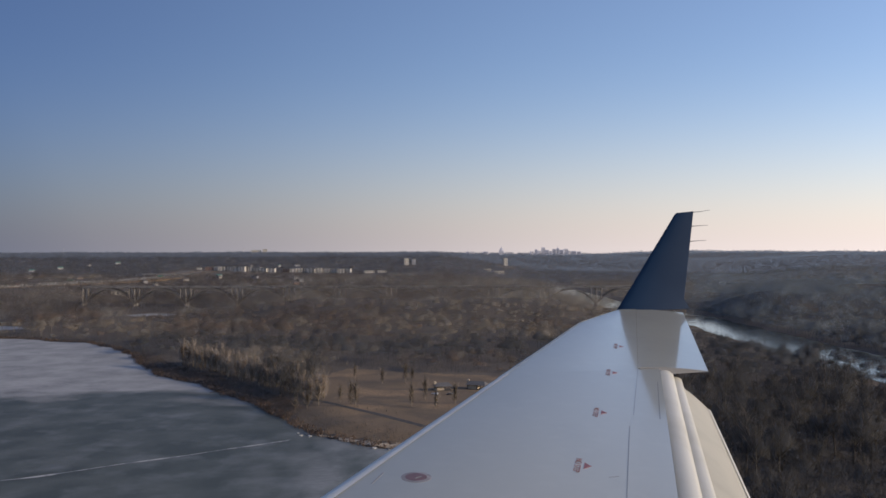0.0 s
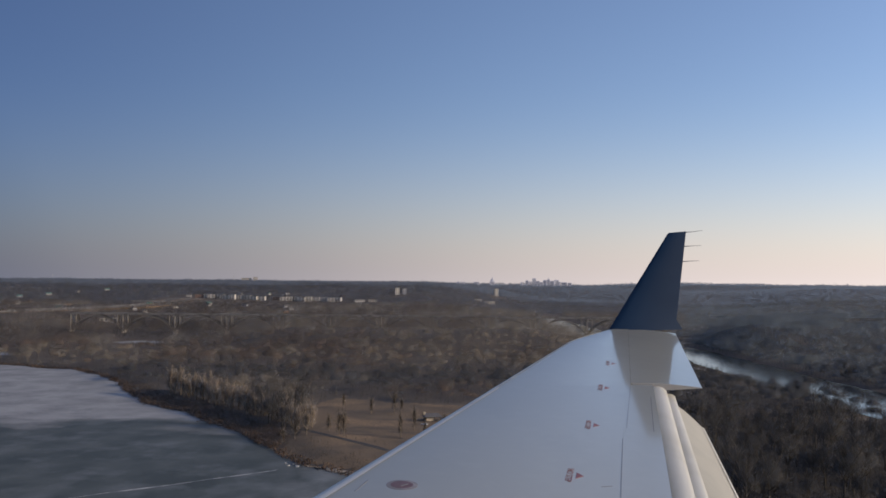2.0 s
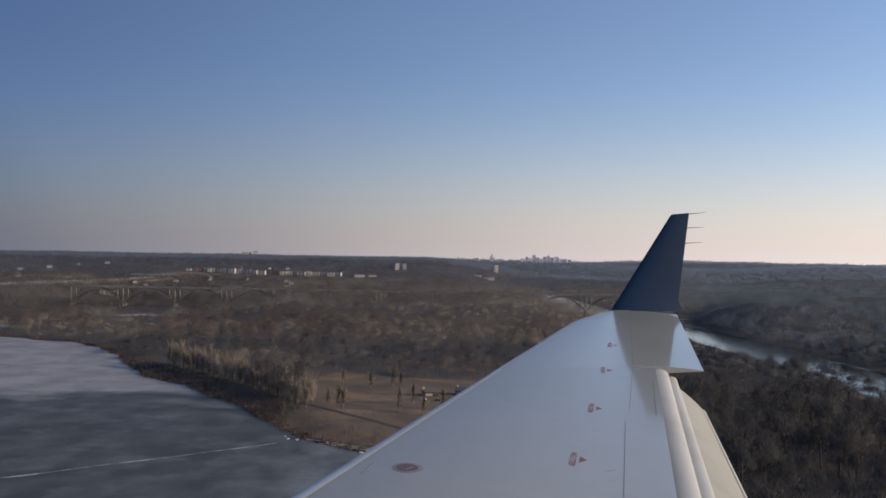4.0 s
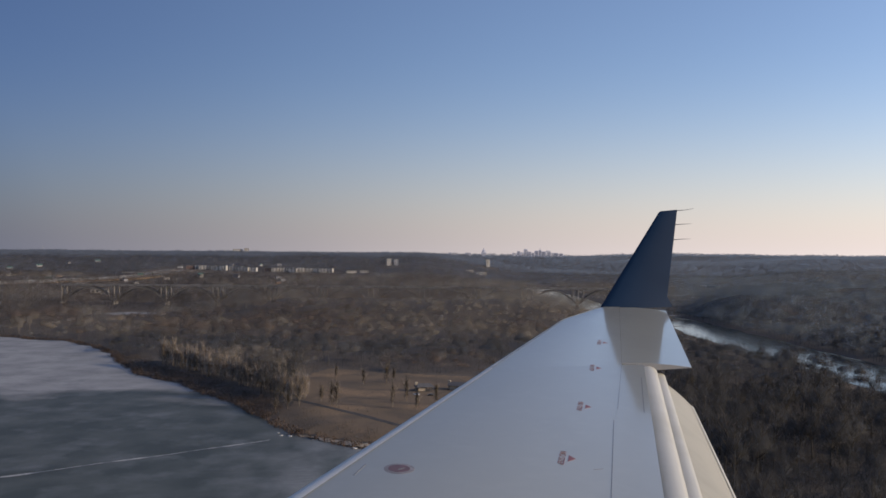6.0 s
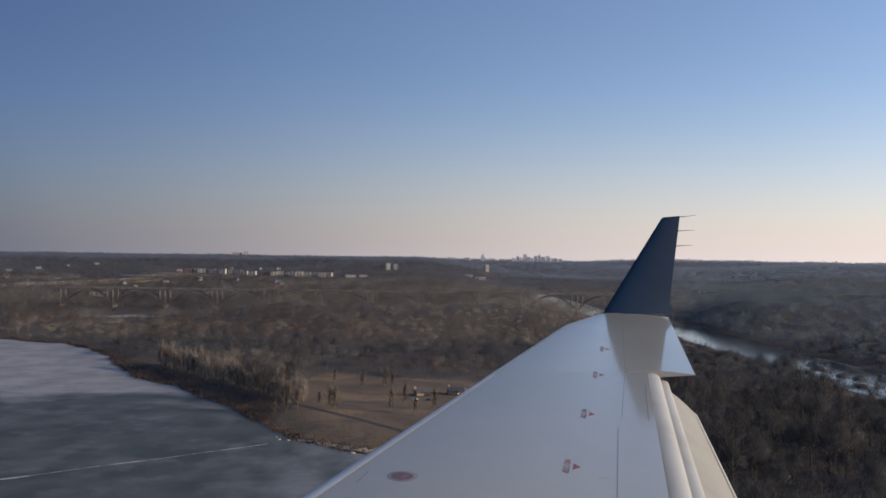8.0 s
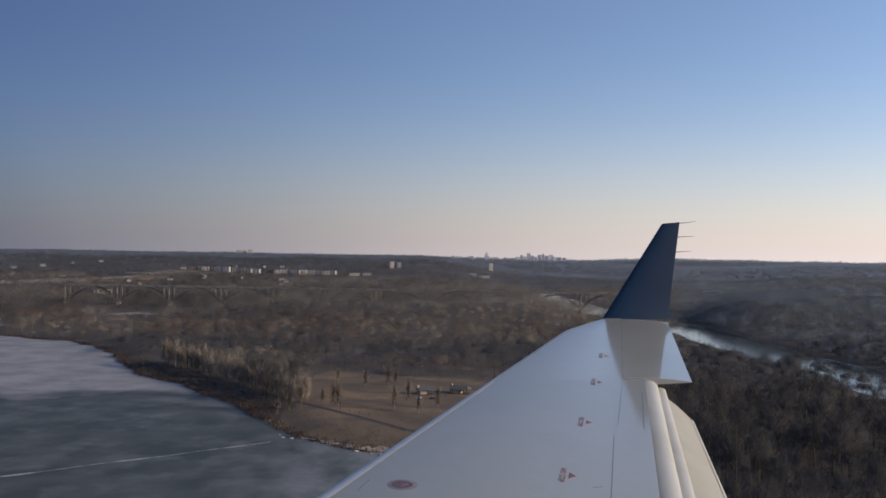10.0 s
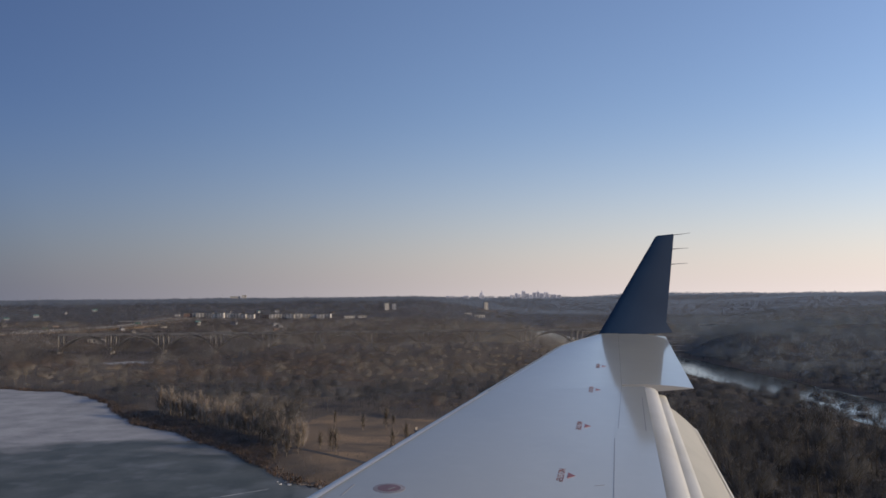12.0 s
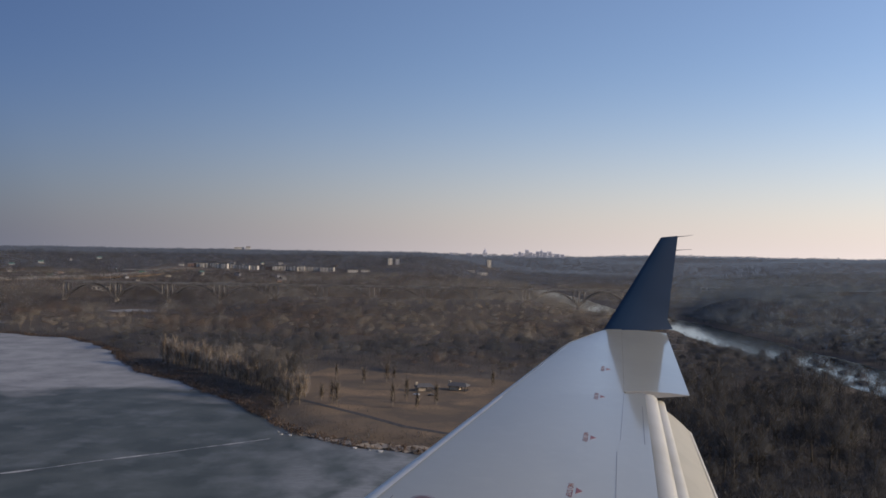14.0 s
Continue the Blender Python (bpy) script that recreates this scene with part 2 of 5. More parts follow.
M_ICE = ice_material()
M_RIVER = material("river_water", (0.018, 0.024, 0.026), 0.08, vary=[((0.03, 0.034, 0.032), 0.01, 0.4, 0.7)], bump=0.035, bump_scale=0.35)
M_CRACK = material("refrozen_crack", (0.36, 0.345, 0.32), 0.7, vary=[((0.16, 0.165, 0.165), 0.15, 0.45, 0.6)])
# viaduct ribs and deck: darker concrete copies with their shade in the colour
M_RIB = material("shaded_arch_concrete", (0.125, 0.113, 0.102), 0.85, vary=[((0.085, 0.078, 0.07), 0.15, 0.45, 0.7)])
M_DARKCONC = material("shaded_concrete", (0.15, 0.139, 0.131), 0.85, vary=[((0.06, 0.056, 0.052), 0.15, 0.45, 0.7)])
M_WALLS = [material("white_siding", (0.47, 0.43, 0.38), 0.7, vary=[((0.36, 0.33, 0.29), 0.1, 0.4, 0.7)]),
           material("brown_brick", (0.24, 0.15, 0.11), 0.8, vary=[((0.18, 0.11, 0.08), 0.3, 0.4, 0.7)]),
           material("grey_panel", (0.33, 0.32, 0.33), 0.6, vary=[((0.25, 0.25, 0.26), 0.1, 0.4, 0.7)])]
M_ROOF = material("shingle_grey", (0.10, 0.095, 0.095), 0.85, vary=[((0.07, 0.066, 0.066), 0.5, 0.4, 0.7)])
M_GREENROOF = material("green_roof", (0.07, 0.15, 0.13), 0.6, vary=[((0.04, 0.17, 0.15), 0.5, 0.4, 0.7)])
M_PANE = material("dark_glass", (0.03, 0.035, 0.045), 0.15)
M_TOWER = material("tower_stone_haze_glow", (0.22, 0.22, 0.24), 0.6, vary=[((0.16, 0.16, 0.18), 0.03, 0.4, 0.7)])
# grey emission stands in for the haze over the far skyline
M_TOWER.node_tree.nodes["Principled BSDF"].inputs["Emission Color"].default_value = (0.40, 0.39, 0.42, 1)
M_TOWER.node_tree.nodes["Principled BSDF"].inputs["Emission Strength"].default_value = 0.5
M_GREEN = material("sign_green", (0.01, 0.16, 0.09), 0.5, vary=[((0.012, 0.13, 0.08), 1.0, 0.4, 0.7)])
M_YELLOW = material("sign_yellow", (0.6, 0.42, 0.03), 0.5)
M_MARK = material("line_white", (0.45, 0.45, 0.43), 0.7, vary=[((0.4, 0.4, 0.38), 1.0, 0.5, 0.7)])
M_STEEL = material("galvanised_steel", (0.40, 0.40, 0.40), 0.5, 0.5, vary=[((0.3, 0.3, 0.3), 2.0, 0.4, 0.7)])
M_PAINTS = [material("car_%s" % k, c, 0.3, coat=0.6, vary=[(tuple(0.85 * v for v in c), 2.0, 0.5, 0.8)]) for k, c in
            (("dark", (0.02, 0.02, 0.025)), ("white", (0.7, 0.7, 0.7)), ("red", (0.3, 0.03, 0.03)), ("silver", (0.4, 0.4, 0.42)))]
M_TYRE = material("tyre_rubber", (0.02, 0.02, 0.02), 0.9)


# ---- building helpers ----
def mesh_of(name, verts, faces, mat, smooth=False):
    me = bpy.data.meshes.new(name)
    me.from_pydata([tuple(v) for v in verts], [], [tuple(f) for f in faces])
    me.materials.append(mat)
    if smooth:
        me.shade_smooth()
    me.update()
    return me


def part(name, data, parent, label="", at=None):
    ob = new(name, data)
    ob.parent = parent
    if at is not None:
        ob.matrix_basis = at
    if label:
        tagged(ob, label)
    return ob


def thing(name, m, label, category, group="", kind=""):
    ob = new(name)
    ob.matrix_basis = m
    return tagged(ob, label, category, group, kind)


def box_data(sx, sy, sz, x=0.0, y=0.0, z=0.0, bevel=0.0):
    """A box centred on x, y, standing on z, as vertices and faces; bevel chamfers the upright edges."""
    if bevel:
        b = bevel
        ring = [(-sx / 2 + b, -sy / 2), (sx / 2 - b, -sy / 2), (sx / 2, -sy / 2 + b), (sx / 2, sy / 2 - b), (sx / 2 - b, sy / 2), (-sx / 2 + b, sy / 2), (-sx / 2, sy / 2 - b), (-sx / 2, -sy / 2 + b)]
    else:
        ring = [(-sx / 2, -sy / 2), (sx / 2, -sy / 2), (sx / 2, sy / 2), (-sx / 2, sy / 2)]
    k = len(ring)
    v = [(x + p, y + q, z) for p, q in ring] + [(x + p, y + q, z + sz) for p, q in ring]
    f = [tuple(range(k - 1, -1, -1)), tuple(range(k, 2 * k))] + [(i, (i + 1) % k, k + (i + 1) % k, k + i) for i in range(k)]
    return v, f


def box_mesh(name, mat, *size, **kw):
    v, f = box_data(*size, **kw)
    return mesh_of(name, v, f, mat)


def loft(rings, closed=True, caps=True):
    """Joins rings of equal length into a skin."""
    k = len(rings[0])
    v = [p for r in rings for p in r]
    f = []
    for i in range(len(rings) - 1):
        for j in range(k if closed else k - 1):
            a, b = i * k + j, i * k + (j + 1) % k
            f.append((a, b, b + k, a + k))
    if caps and closed:
        f.append(tuple(range(k - 1, -1, -1)))
        f.append(tuple(range((len(rings) - 1) * k, len(rings) * k)))
    return v, f


def tube(path, radii, sides=6):
    rings = []
    path = [Vector(p) for p in path]
    for i, p in enumerate(path):
        d = (path[min(i + 1, len(path) - 1)] - path[max(i - 1, 0)]).normalized()
        u = d.cross(Vector((0.31, 0.17, 0.93))).normalized()
        w = d.cross(u)
        rings.append([p + radii[i] * (math.cos(2 * math.pi * k / sides) * u + math.sin(2 * math.pi * k / sides) * w) for k in range(sides)])
    return loft(rings)


def smooth01(a, b, x):
    t = np.clip((np.asarray(x, float) - a) / (b - a), 0, 1)
    return t * t * (3 - 2 * t)


# ---- the land ----
# Outline of the frozen lake, going round: near shore, west bank, inlet, far bank, east bank.
LAKE = [(-470, 60), (-520, 250), (-568, 446), (-600, 640), (-650, 820), (-715, 930), (-690, 1010), (-620, 1022), (-560, 1010), (-516, 1002),
        (-486, 990), (-457, 974), (-421, 963), (-360, 904), (-308, 821), (-254, 719), (-212, 677), (-172, 625), (-129, 564), (-100, 511), (-87, 489),
        (-68, 471), (-49, 459), (-27, 448), (20, 430), (75, 395), (100, 330), (80, 200), (20, 90)]
POND = [(-528, 1368), (-495, 1402), (-455, 1388), (-446, 1355), (-488, 1338)]
INLET = [(-720, 1120), (-640, 1098), (-588, 1104), (-566, 1128), (-592, 1160), (-650, 1178), (-725, 1172)]
RIVER = [(320, 250), (326, 430), (335, 600), (324, 850), (317, 1100), (318, 1320), (264, 1560), (240, 2100), (235, 2500), (300, 2500), (308, 2100), (330, 1560), (392, 1330), (404, 1100), (412, 850), (408, 600), (396, 430), (390, 250)]
HIGHWAY = [(-1060, 1480), (-900, 1800), (-820, 2200), (-780, 2600)]
MEADOW = [(-108, 515), (-98, 560), (-100, 620), (-112, 690), (-95, 745), (-40, 720), (40, 700), (110, 640), (120, 540), (110, 450), (60, 418), (10, 440), (-30, 455), (-66, 478)]


def inside(poly, x, y):
    x, y = np.asarray(x, float), np.asarray(y, float)
    hit = np.zeros(x.shape, bool)
    for (x0, y0), (x1, y1) in zip(poly, poly[1:] + poly[:1]):
        if y0 != y1:
            hit ^= ((y0 > y) != (y1 > y)) & (x < (x1 - x0) * (y - y0) / (y1 - y0) + x0)
    return hit


def away(poly, x, y, closed=True):
    """Distance from a line of points."""
    x, y = np.asarray(x, float), np.asarray(y, float)
    best = np.full(x.shape, 1e9)
    ends = poly[1:] + poly[:1] if closed else poly[1:]
    for (x0, y0), (x1, y1) in zip(poly, ends):
        dx, dy = x1 - x0, y1 - y0
        t = np.clip(((x - x0) * dx + (y - y0) * dy) / (dx * dx + dy * dy), 0, 1)
        best = np.minimum(best, np.hypot(x - x0 - t * dx, y - y0 - t * dy))
    return best


def wiggle(poly, amount, step=14.0, seed=3):
    """A line of points made uneven, as banks are."""
    out = []
    for i, (p, q) in enumerate(zip(poly, poly[1:] + poly[:1])):
        p, q = Vector((*p, 0)), Vector((*q, 0))
        k = max(1, int((q - p).length / step))
        for j in range(k):
            c = p.lerp(q, j / k)
            s = noise.noise_vector(c * 0.035 + Vector((seed, 0, 0))) * amount + noise.noise_vector(c * 0.11) * amount * 0.4
            out.append((c.x + s.x, c.y + s.y))
    return out


LAKE = wiggle(LAKE, 7.0, 10.0)
POND = wiggle(POND, 5.0)
INLET = wiggle(INLET, 5.0)
RIVER = wiggle(RIVER, 8.0, 20.0)


def rise(x, y):
    """Height of the land, away from the banks."""
    x, y = np.asarray(x, float), np.asarray(y, float)
    r, az = np.hypot(x, y), np.degrees(np.arctan2(x, np.maximum(y, 1.0)))
    wob = 6 * np.sin(x / 410 + 1.3) * np.cos(y / 530) + 3.5 * np.sin(x / 130 + y / 190)
    west = 24 * smooth01(-640, -820, x) * smooth01(1380, 1650, y)
    left = 73 * smooth01(1650, 3950, r)
    right = 54 * smooth01(3300, 4200, r) + 27 * smooth01(4150, 4500, r) + 30 * smooth01(17, 24, az) * smooth01(2700, 3500, r) * (1 - smooth01(4000, 4400, r))
    gap = 72 * smooth01(3300, 4800, r)
    k = smooth01(-2, 6, az)
    j = smooth01(9, 14, az)
    far = left * (1 - k) + (gap * (1 - j) + right * j) * k
    low = 2.2 + wob * (0.12 + 0.9 * smooth01(1800, 3000, r)) * (1 - 0.75 * smooth01(4100, 4500, r))
    ridge = 19 * smooth01(-380, -240, x) * smooth01(1120, 1350, y) * (1 - smooth01(1480, 1535, y)) * (1 - smooth01(150, 215, x) * (1 - smooth01(420, 480, x))) * (1 + 0.5 * smooth01(420, 500, x))
    east = 22 * smooth01(445, 680, x) * smooth01(1430, 1520, y) * (1 - smooth01(1650, 1950, y))
    return np.maximum(low, 1.2) + np.maximum(np.maximum(west, east), far) + ridge


def ground_z(x, y):
    x, y = np.asarray(x, float), np.asarray(y, float)
    wet, d = np.zeros(x.shape, bool), np.full(x.shape, 1e9)
    for poly in (LAKE, POND, INLET, RIVER):
        here = inside(poly, x, y)
        wet |= here
        d = np.minimum(d, np.where(here, 0, away(poly, x, y)))
    return np.where(wet, -1.5, -0.3 + (rise(x, y) + 0.3) * smooth01(0, 30, d) + 0.5 * smooth01(0, 3, d))


def grid_sheet(name, xs, ys, mat):
    X, Y = np.meshgrid(xs, ys)
    Zs = ground_z(X.ravel(), Y.ravel())
    v = np.column_stack([X.ravel(), Y.ravel(), Zs])
    nx, ny = len(xs), len(ys)
    i, j = np.meshgrid(np.arange(nx - 1), np.arange(ny - 1))
    a = (j * nx + i).ravel()
    f = np.column_stack([a, a + 1, a + 1 + nx, a + nx])
    return mesh_of(name, v.tolist(), f.tolist(), mat, smooth=True)


def spaced(breaks):
    out = []
    for a, b, s in breaks:
        out += list(np.arange(a, b, s))
    return np.array(out + [breaks[-1][1]])


gx = spaced([(-4900, -1500, 170), (-1500, -720, 60), (-720, -520, 18), (-520, 420, 8), (420, 1500, 45), (1500, 4900, 170)])
gy = spaced([(-4900, -600, 300), (-600, 40, 80), (40, 1100, 7), (1100, 1800, 14), (1800, 2600, 32), (2600, 4900, 62)])
ground = new("ground", grid_sheet("ground", gx, gy, M_SOIL))
tagged(ground, "brown leaf-littered valley floor rising to wooded bluffs", "ground", kind="structure")


def flat_patch(name, outline, z, mat):
    me = bpy.data.meshes.new(name)
    bm = bmesh.new()
    face = bm.faces.new([bm.verts.new((x, y, z)) for x, y in outline])
    bmesh.ops.triangulate(bm, faces=[face])
    bm.normal_update()
    for f in bm.faces:
        if f.normal.z < 0:
            f.normal_flip()
    bm.to_mesh(me)
    bm.free()
    me.materials.append(mat)
    return me


def grown(poly, d):
    c = Vector((sum(p[0] for p in poly) / len(poly), sum(p[1] for p in poly) / len(poly)))
    return [tuple(c + (Vector(p) - c) * (1 + d / max((Vector(p) - c).length, 1))) for p in poly]


lake = new("water", flat_patch("water", grown(LAKE, 6), 0.0, M_ICE))
tagged(lake, "frozen lake with wind-streaked snow and bare grey ice", "lake", kind="structure")
pond = new("water", flat_patch("water", grown(POND, 5), 0.0, M_ICE))
tagged(pond, "small frozen pond behind a belt of bare trees", "pond", kind="structure")

inlet = new("water", flat_patch("water", grown(INLET, 5), 0.0, M_ICE))
tagged(inlet, "narrow frozen inlet behind the lake's wooded bank", "inlet", kind="structure")

river = new("water", flat_patch("water", RIVER, -0.05, M_RIVER))
tagged(river, "dark open river winding through bare woods", "river", kind="structure")


def crack_line():
    """A refrozen pressure crack running unevenly over the ice."""
    rings = []
    for i in range(60):
        t = i / 59
        x, y = -280 + 187 * t, 348 + 128 * t ** 1.15
        c = noise.noise_vector(Vector((x * 0.02, y * 0.02, 7.0)))
        w = 0.7 + 3.0 * abs(noise.noise(Vector((x * 0.05, 3.0, 0.0))))
        x, y = x + 5 * c.x, y + 8 * c.y
        rings.append([(x - 0.3 * w, y - w, 0.003), (x + 0.3 * w, y + w, 0.003)])
    v, f = loft(rings, closed=False)
    return mesh_of("ice_crack", v, f, M_CRACK)


part("ice_crack", crack_line(), lake, "pale refrozen crack in the ice")


def ribbon(name, line, half, lift, mat, offset=0.0, step=12.0, depth=0.5):
    """A strip that follows the land along a line, with edges that go down into it."""
    pts = []
    for (x0, y0), (x1, y1) in zip(line, line[1:]):
        k = max(1, int(math.hypot(x1 - x0, y1 - y0) / step))
        pts += [(x0 + (x1 - x0) * i / k, y0 + (y1 - y0) * i / k) for i in range(k)]
    pts.append(line[-1])
    rings = []
    for i, (x, y) in enumerate(pts):
        a, b = pts[max(i - 2, 0)], pts[min(i + 2, len(pts) - 1)]
        d = Vector((b[0] - a[0], b[1] - a[1])).normalized()
        nx, ny = d.y, -d.x
        zc = float(rise(x + nx * offset, y + ny * offset)) + 0.5 + lift
        rings.append([(x + nx * (offset + o), y + ny * (offset + o), zc + dz) for o, dz in ((-half, -depth), (-half, 0), (half, 0), (half, -depth))])
    v, f = loft(rings, closed=False)
    return mesh_of(name, v, f, mat)


def land_patch(name, poly, lift, mat, cell=4.0):
    """A patch that lies on the land inside an outline, with an uneven edge."""
    xs = np.arange(min(p[0] for p in poly), max(p[0] for p in poly) + cell, cell)
    ys = np.arange(min(p[1] for p in poly), max(p[1] for p in poly) + cell, cell)
    X, Y = np.meshgrid(xs, ys)
    X = X + 1.2 * np.sin(X * 1.7 + Y * 0.9)
    Y = Y + 1.2 * np.sin(Y * 1.3 - X * 0.7)
    Zs = ground_z(X.ravel(), Y.ravel()).reshape(X.shape)
    ok = inside(poly, X, Y) & (Zs > -0.2)
    nx = len(xs)
    v = np.column_stack([X.ravel(), Y.ravel(), Zs.ravel() + lift])
    f = [(j * nx + i, j * nx + i + 1, (j + 1) * nx + i + 1, (j + 1) * nx + i) for j in range(len(ys) - 1) for i in range(nx - 1) if ok[j, i] and ok[j, i + 1] and ok[j + 1, i] and ok[j + 1, i + 1]]
    return mesh_of(name, v.tolist(), f, mat, True)


meadow = tagged(new("meadow", land_patch("meadow", wiggle(MEADOW, 6.0), 0.10, M_GRASS)), "dry tan meadow beside the frozen lake", "grass", kind="structure")
tagged(new("beach", land_patch("beach", [(-80, 488), (-60, 480), (-40, 468), (-10, 458), (30, 440), (26, 428), (-28, 444), (-50, 454), (-70, 466), (-90, 484)], 0.16, M_SAND, 2.5)), "pale sandy strip on the lake shore", "beach", kind="structure")


tagged(new("roadside_grass", ribbon("roadside_grass", HIGHWAY, 58, 0.25, M_GRASS, depth=4)), "dry tan grass on the highway verges and median", "grass", kind="structure")
for off in (-24.0, 22.0):
    road = new("road", ribbon("road", HIGHWAY, 8.5, 0.5, M_ASPHALT, off))
    tagged(road, "grey asphalt carriageway with white edge lines", "road", kind="structure")
    for o in (-7.6, 7.6):
        part("edge_line", ribbon("edge_line", HIGHWAY, 0.11, 0.512, M_MARK, off + o, depth=0.01), road)
path = tagged(new("footpath", ribbon("footpath", [(-110, 600), (-87, 574), (-49, 533), (-20, 498), (20, 470)], 2.3, 0.16, M_PATH, step=5)), "dark footpath crossing the dry meadow", "path", kind="structure")


# ---- the airplane: a swept wing with its winglet, seen from the cabin ----
# Local axes: x aft, y out along the span, z up; the seat is the origin.
airplane = thing("airplane", pose(0, 0, EYE, 0, 0, 12), "white airplane wing with navy winglet and lowered flaps", "airplane")


def wing_z(s):
    return -1.562 + 0.08 * s


def wing_le(s):
    if s <= 9.45:
        return 0.165 + 0.6411 * (s - 4.42)
    return float(np.interp(s, [9.45, 9.63, 9.85, 10.12, 10.34, 10.52, 10.6], [3.390, 3.515, 3.72, 3.985, 4.20, 4.40, 4.50]))


def wing_te(s):
    return 2.09 + 0.433 * (s - 4.13) if s < 7.05 else 3.25 + 0.43 * (s - 7.29)


def nose(u, t):
    return -t * (1 - math.sqrt(max(0.0, 1 - (1 - u / 0.13) ** 2))) if u < 0.13 else 0.0


def wing_ring(s, ups, lows, out=0.0):
    c0, c1 = wing_le(s), wing_te(s)
    t = float(np.interp(s, [0, 9.6, 10.55], [0.11, 0.07, 0.045]))
    th = float(np.interp(s, [0, 7, 10.6], [0.34, 0.16, 0.06]))
    r = [(c0 + u * (c1 - c0) - out, s, wing_z(s) + nose(u, t) + out) for u in ups]
    r += [(c0 + u * (c1 - c0) - out, s, wing_z(s) - t * (1 - u) - 0.03 - th * math.sin(math.pi * u ** 0.7)) for u in lows]
    return r


UPS = [1, 0.8, 0.6, 0.4, 0.25, 0.13, 0.1, 0.07, 0.045, 0.025, 0.012, 0.004, 0]
LOWS = [0.01, 0.03, 0.08, 0.2, 0.4, 0.6, 0.8, 1]
STATIONS = [-1.8, 0.8, 2.5, 4.4, 5.5, 6.3, 7.04, 7.06, 8, 8.8, 9.3, 9.5, 9.63, 9.78, 9.95, 10.12, 10.27, 10.4, 10.5, 10.56]
v, f = loft([wing_ring(s, UPS, LOWS) for s in STATIONS])
wing = part("wing", mesh_of("wing", v, f, M_WING, True), airplane, "glossy white painted wing skin")
wing.data.set_sharp_from_angle(angle=radians(35))


def camber(me):
    """The upper skin is gently rounded: it leans a little forward at the nose and aft towards the trailing edge."""
    bm = bmesh.new()
    bm.from_mesh(me)
    bmesh.ops.recalc_face_normals(bm, faces=bm.faces)
    bm.to_mesh(me)
    bm.free()
    soft = []
    for p in me.polygons:
        top = p.normal.z > 0.9
        for i in p.vertices:
            x, s, z = me.vertices[i].co
            k = (x - wing_le(s)) / (wing_te(s) - wing_le(s))
            lean = (0.064 if s < 7.05 else 0.076) * min(max((k - 0.15) / 0.6, 0.0), 1.0) - 0.135 * min(max((0.75 - k) / 0.65, 0.0), 1.0)
            soft.append(Vector((lean, -0.088, 1.0)).normalized() if top and k > 0.05 else (0.0, 0.0, 0.0))
    me.normals_split_custom_set(soft)


camber(wing.data)
v, f = loft([wing_ring(s, [0.085, 0.07, 0.05, 0.035, 0.025, 0.012, 0.004, 0], [0.01, 0.03], 0.003) for s in STATIONS if s < 10.3], closed=False)
part("leading_edge", mesh_of("leading_edge", v, f, M_EDGE, True), airplane, "bright pale leading edge strip")


def bar_strip(name, p, q, width, mat, lift=0.0025):
    """A thin line on the wing's skin between two places (aft, span)."""
    d = Vector((q[0] - p[0], q[1] - p[1])).normalized()
    n = Vector((d.y, -d.x)) * width / 2
    pts = [(p[0] - n.x, p[1] - n.y), (p[0] + n.x, p[1] + n.y), (q[0] + n.x, q[1] + n.y), (q[0] - n.x, q[1] - n.y)]
    v = [(a, s, wing_z(s) + lift) for a, s in pts] + [(a, s, wing_z(s) - 0.004) for a, s in pts]
    return mesh_of(name, v, [(0, 1, 2, 3), (0, 4, 5, 1), (1, 5, 6, 2), (2, 6, 7, 3), (3, 7, 4, 0)], mat)


for p, q, w in (((3.145, 7.05), (2.50, 5.65), 0.003), ((2.355, 5.38), (0.12, 0.3), 0.004), ((3.108, 6.57), (2.645, 5.53), 0.005), ((1.83, 4.44), (1.89, 4.445), 0.003)):
    part("panel_seam", bar_strip("panel_seam", p, q, w, M_SEAM, 0.001), airplane, "dark panel joint")

# aileron
rings = []
for s in (7.13, 7.6, 8.5, 9.5, 10.2, 10.46):
    a0, a1, z = 3.2515 + 0.43 * (s - 7.29), 3.845 + 0.424 * (s - 7.10), wing_z(s) + 0.01
    w = a1 - a0
    rings.append([(a0, s, z - 0.011), (a0 + 0.35 * w, s, z - 0.014), (a0 + 0.7 * w, s, z - 0.034), (a1, s, z - 0.060), (a1, s, z - 0.066), (a0 + 0.6 * w, s, z - 0.075), (a0, s, z - 0.09)])
v, f = loft(rings)
aileron = part("aileron", mesh_of("aileron", v, f, M_WING, True), airplane, "white aileron panel")
aileron.data.set_sharp_from_angle(angle=radians(35))
camber(aileron.data)

# thin plate over the aileron's end: gap shade and dirt as dark grey
rib = [Vector(p) + Vector((0, -0.006, 0)) for p in rings[0]]
centre = sum(rib, Vector()) / len(rib)
rib = [centre + (p - centre) * 0.97 for p in rib]
v, f = loft([rib, [p + Vector((0, 0.012, 0)) for p in rib]])
part("end_rib", mesh_of("end_rib", v, f, M_SEAM), aileron, "dark grey aileron end rib with gap shade and dirt coloured in")

# flap system, lowered
def span_loft(name, mat, stations, ring, label):
    v, f = loft([ring(s) for s in stations])
    ob = part(name, mesh_of(name, v, f, mat, True), airplane, label)
    ob.data.set_sharp_from_angle(angle=radians(40))
    return ob


def oval(s, a, z, ra, rz, k=14):
    return [(a + ra * math.cos(2 * math.pi * i / k), s, z + rz * math.sin(2 * math.pi * i / k)) for i in range(k)]


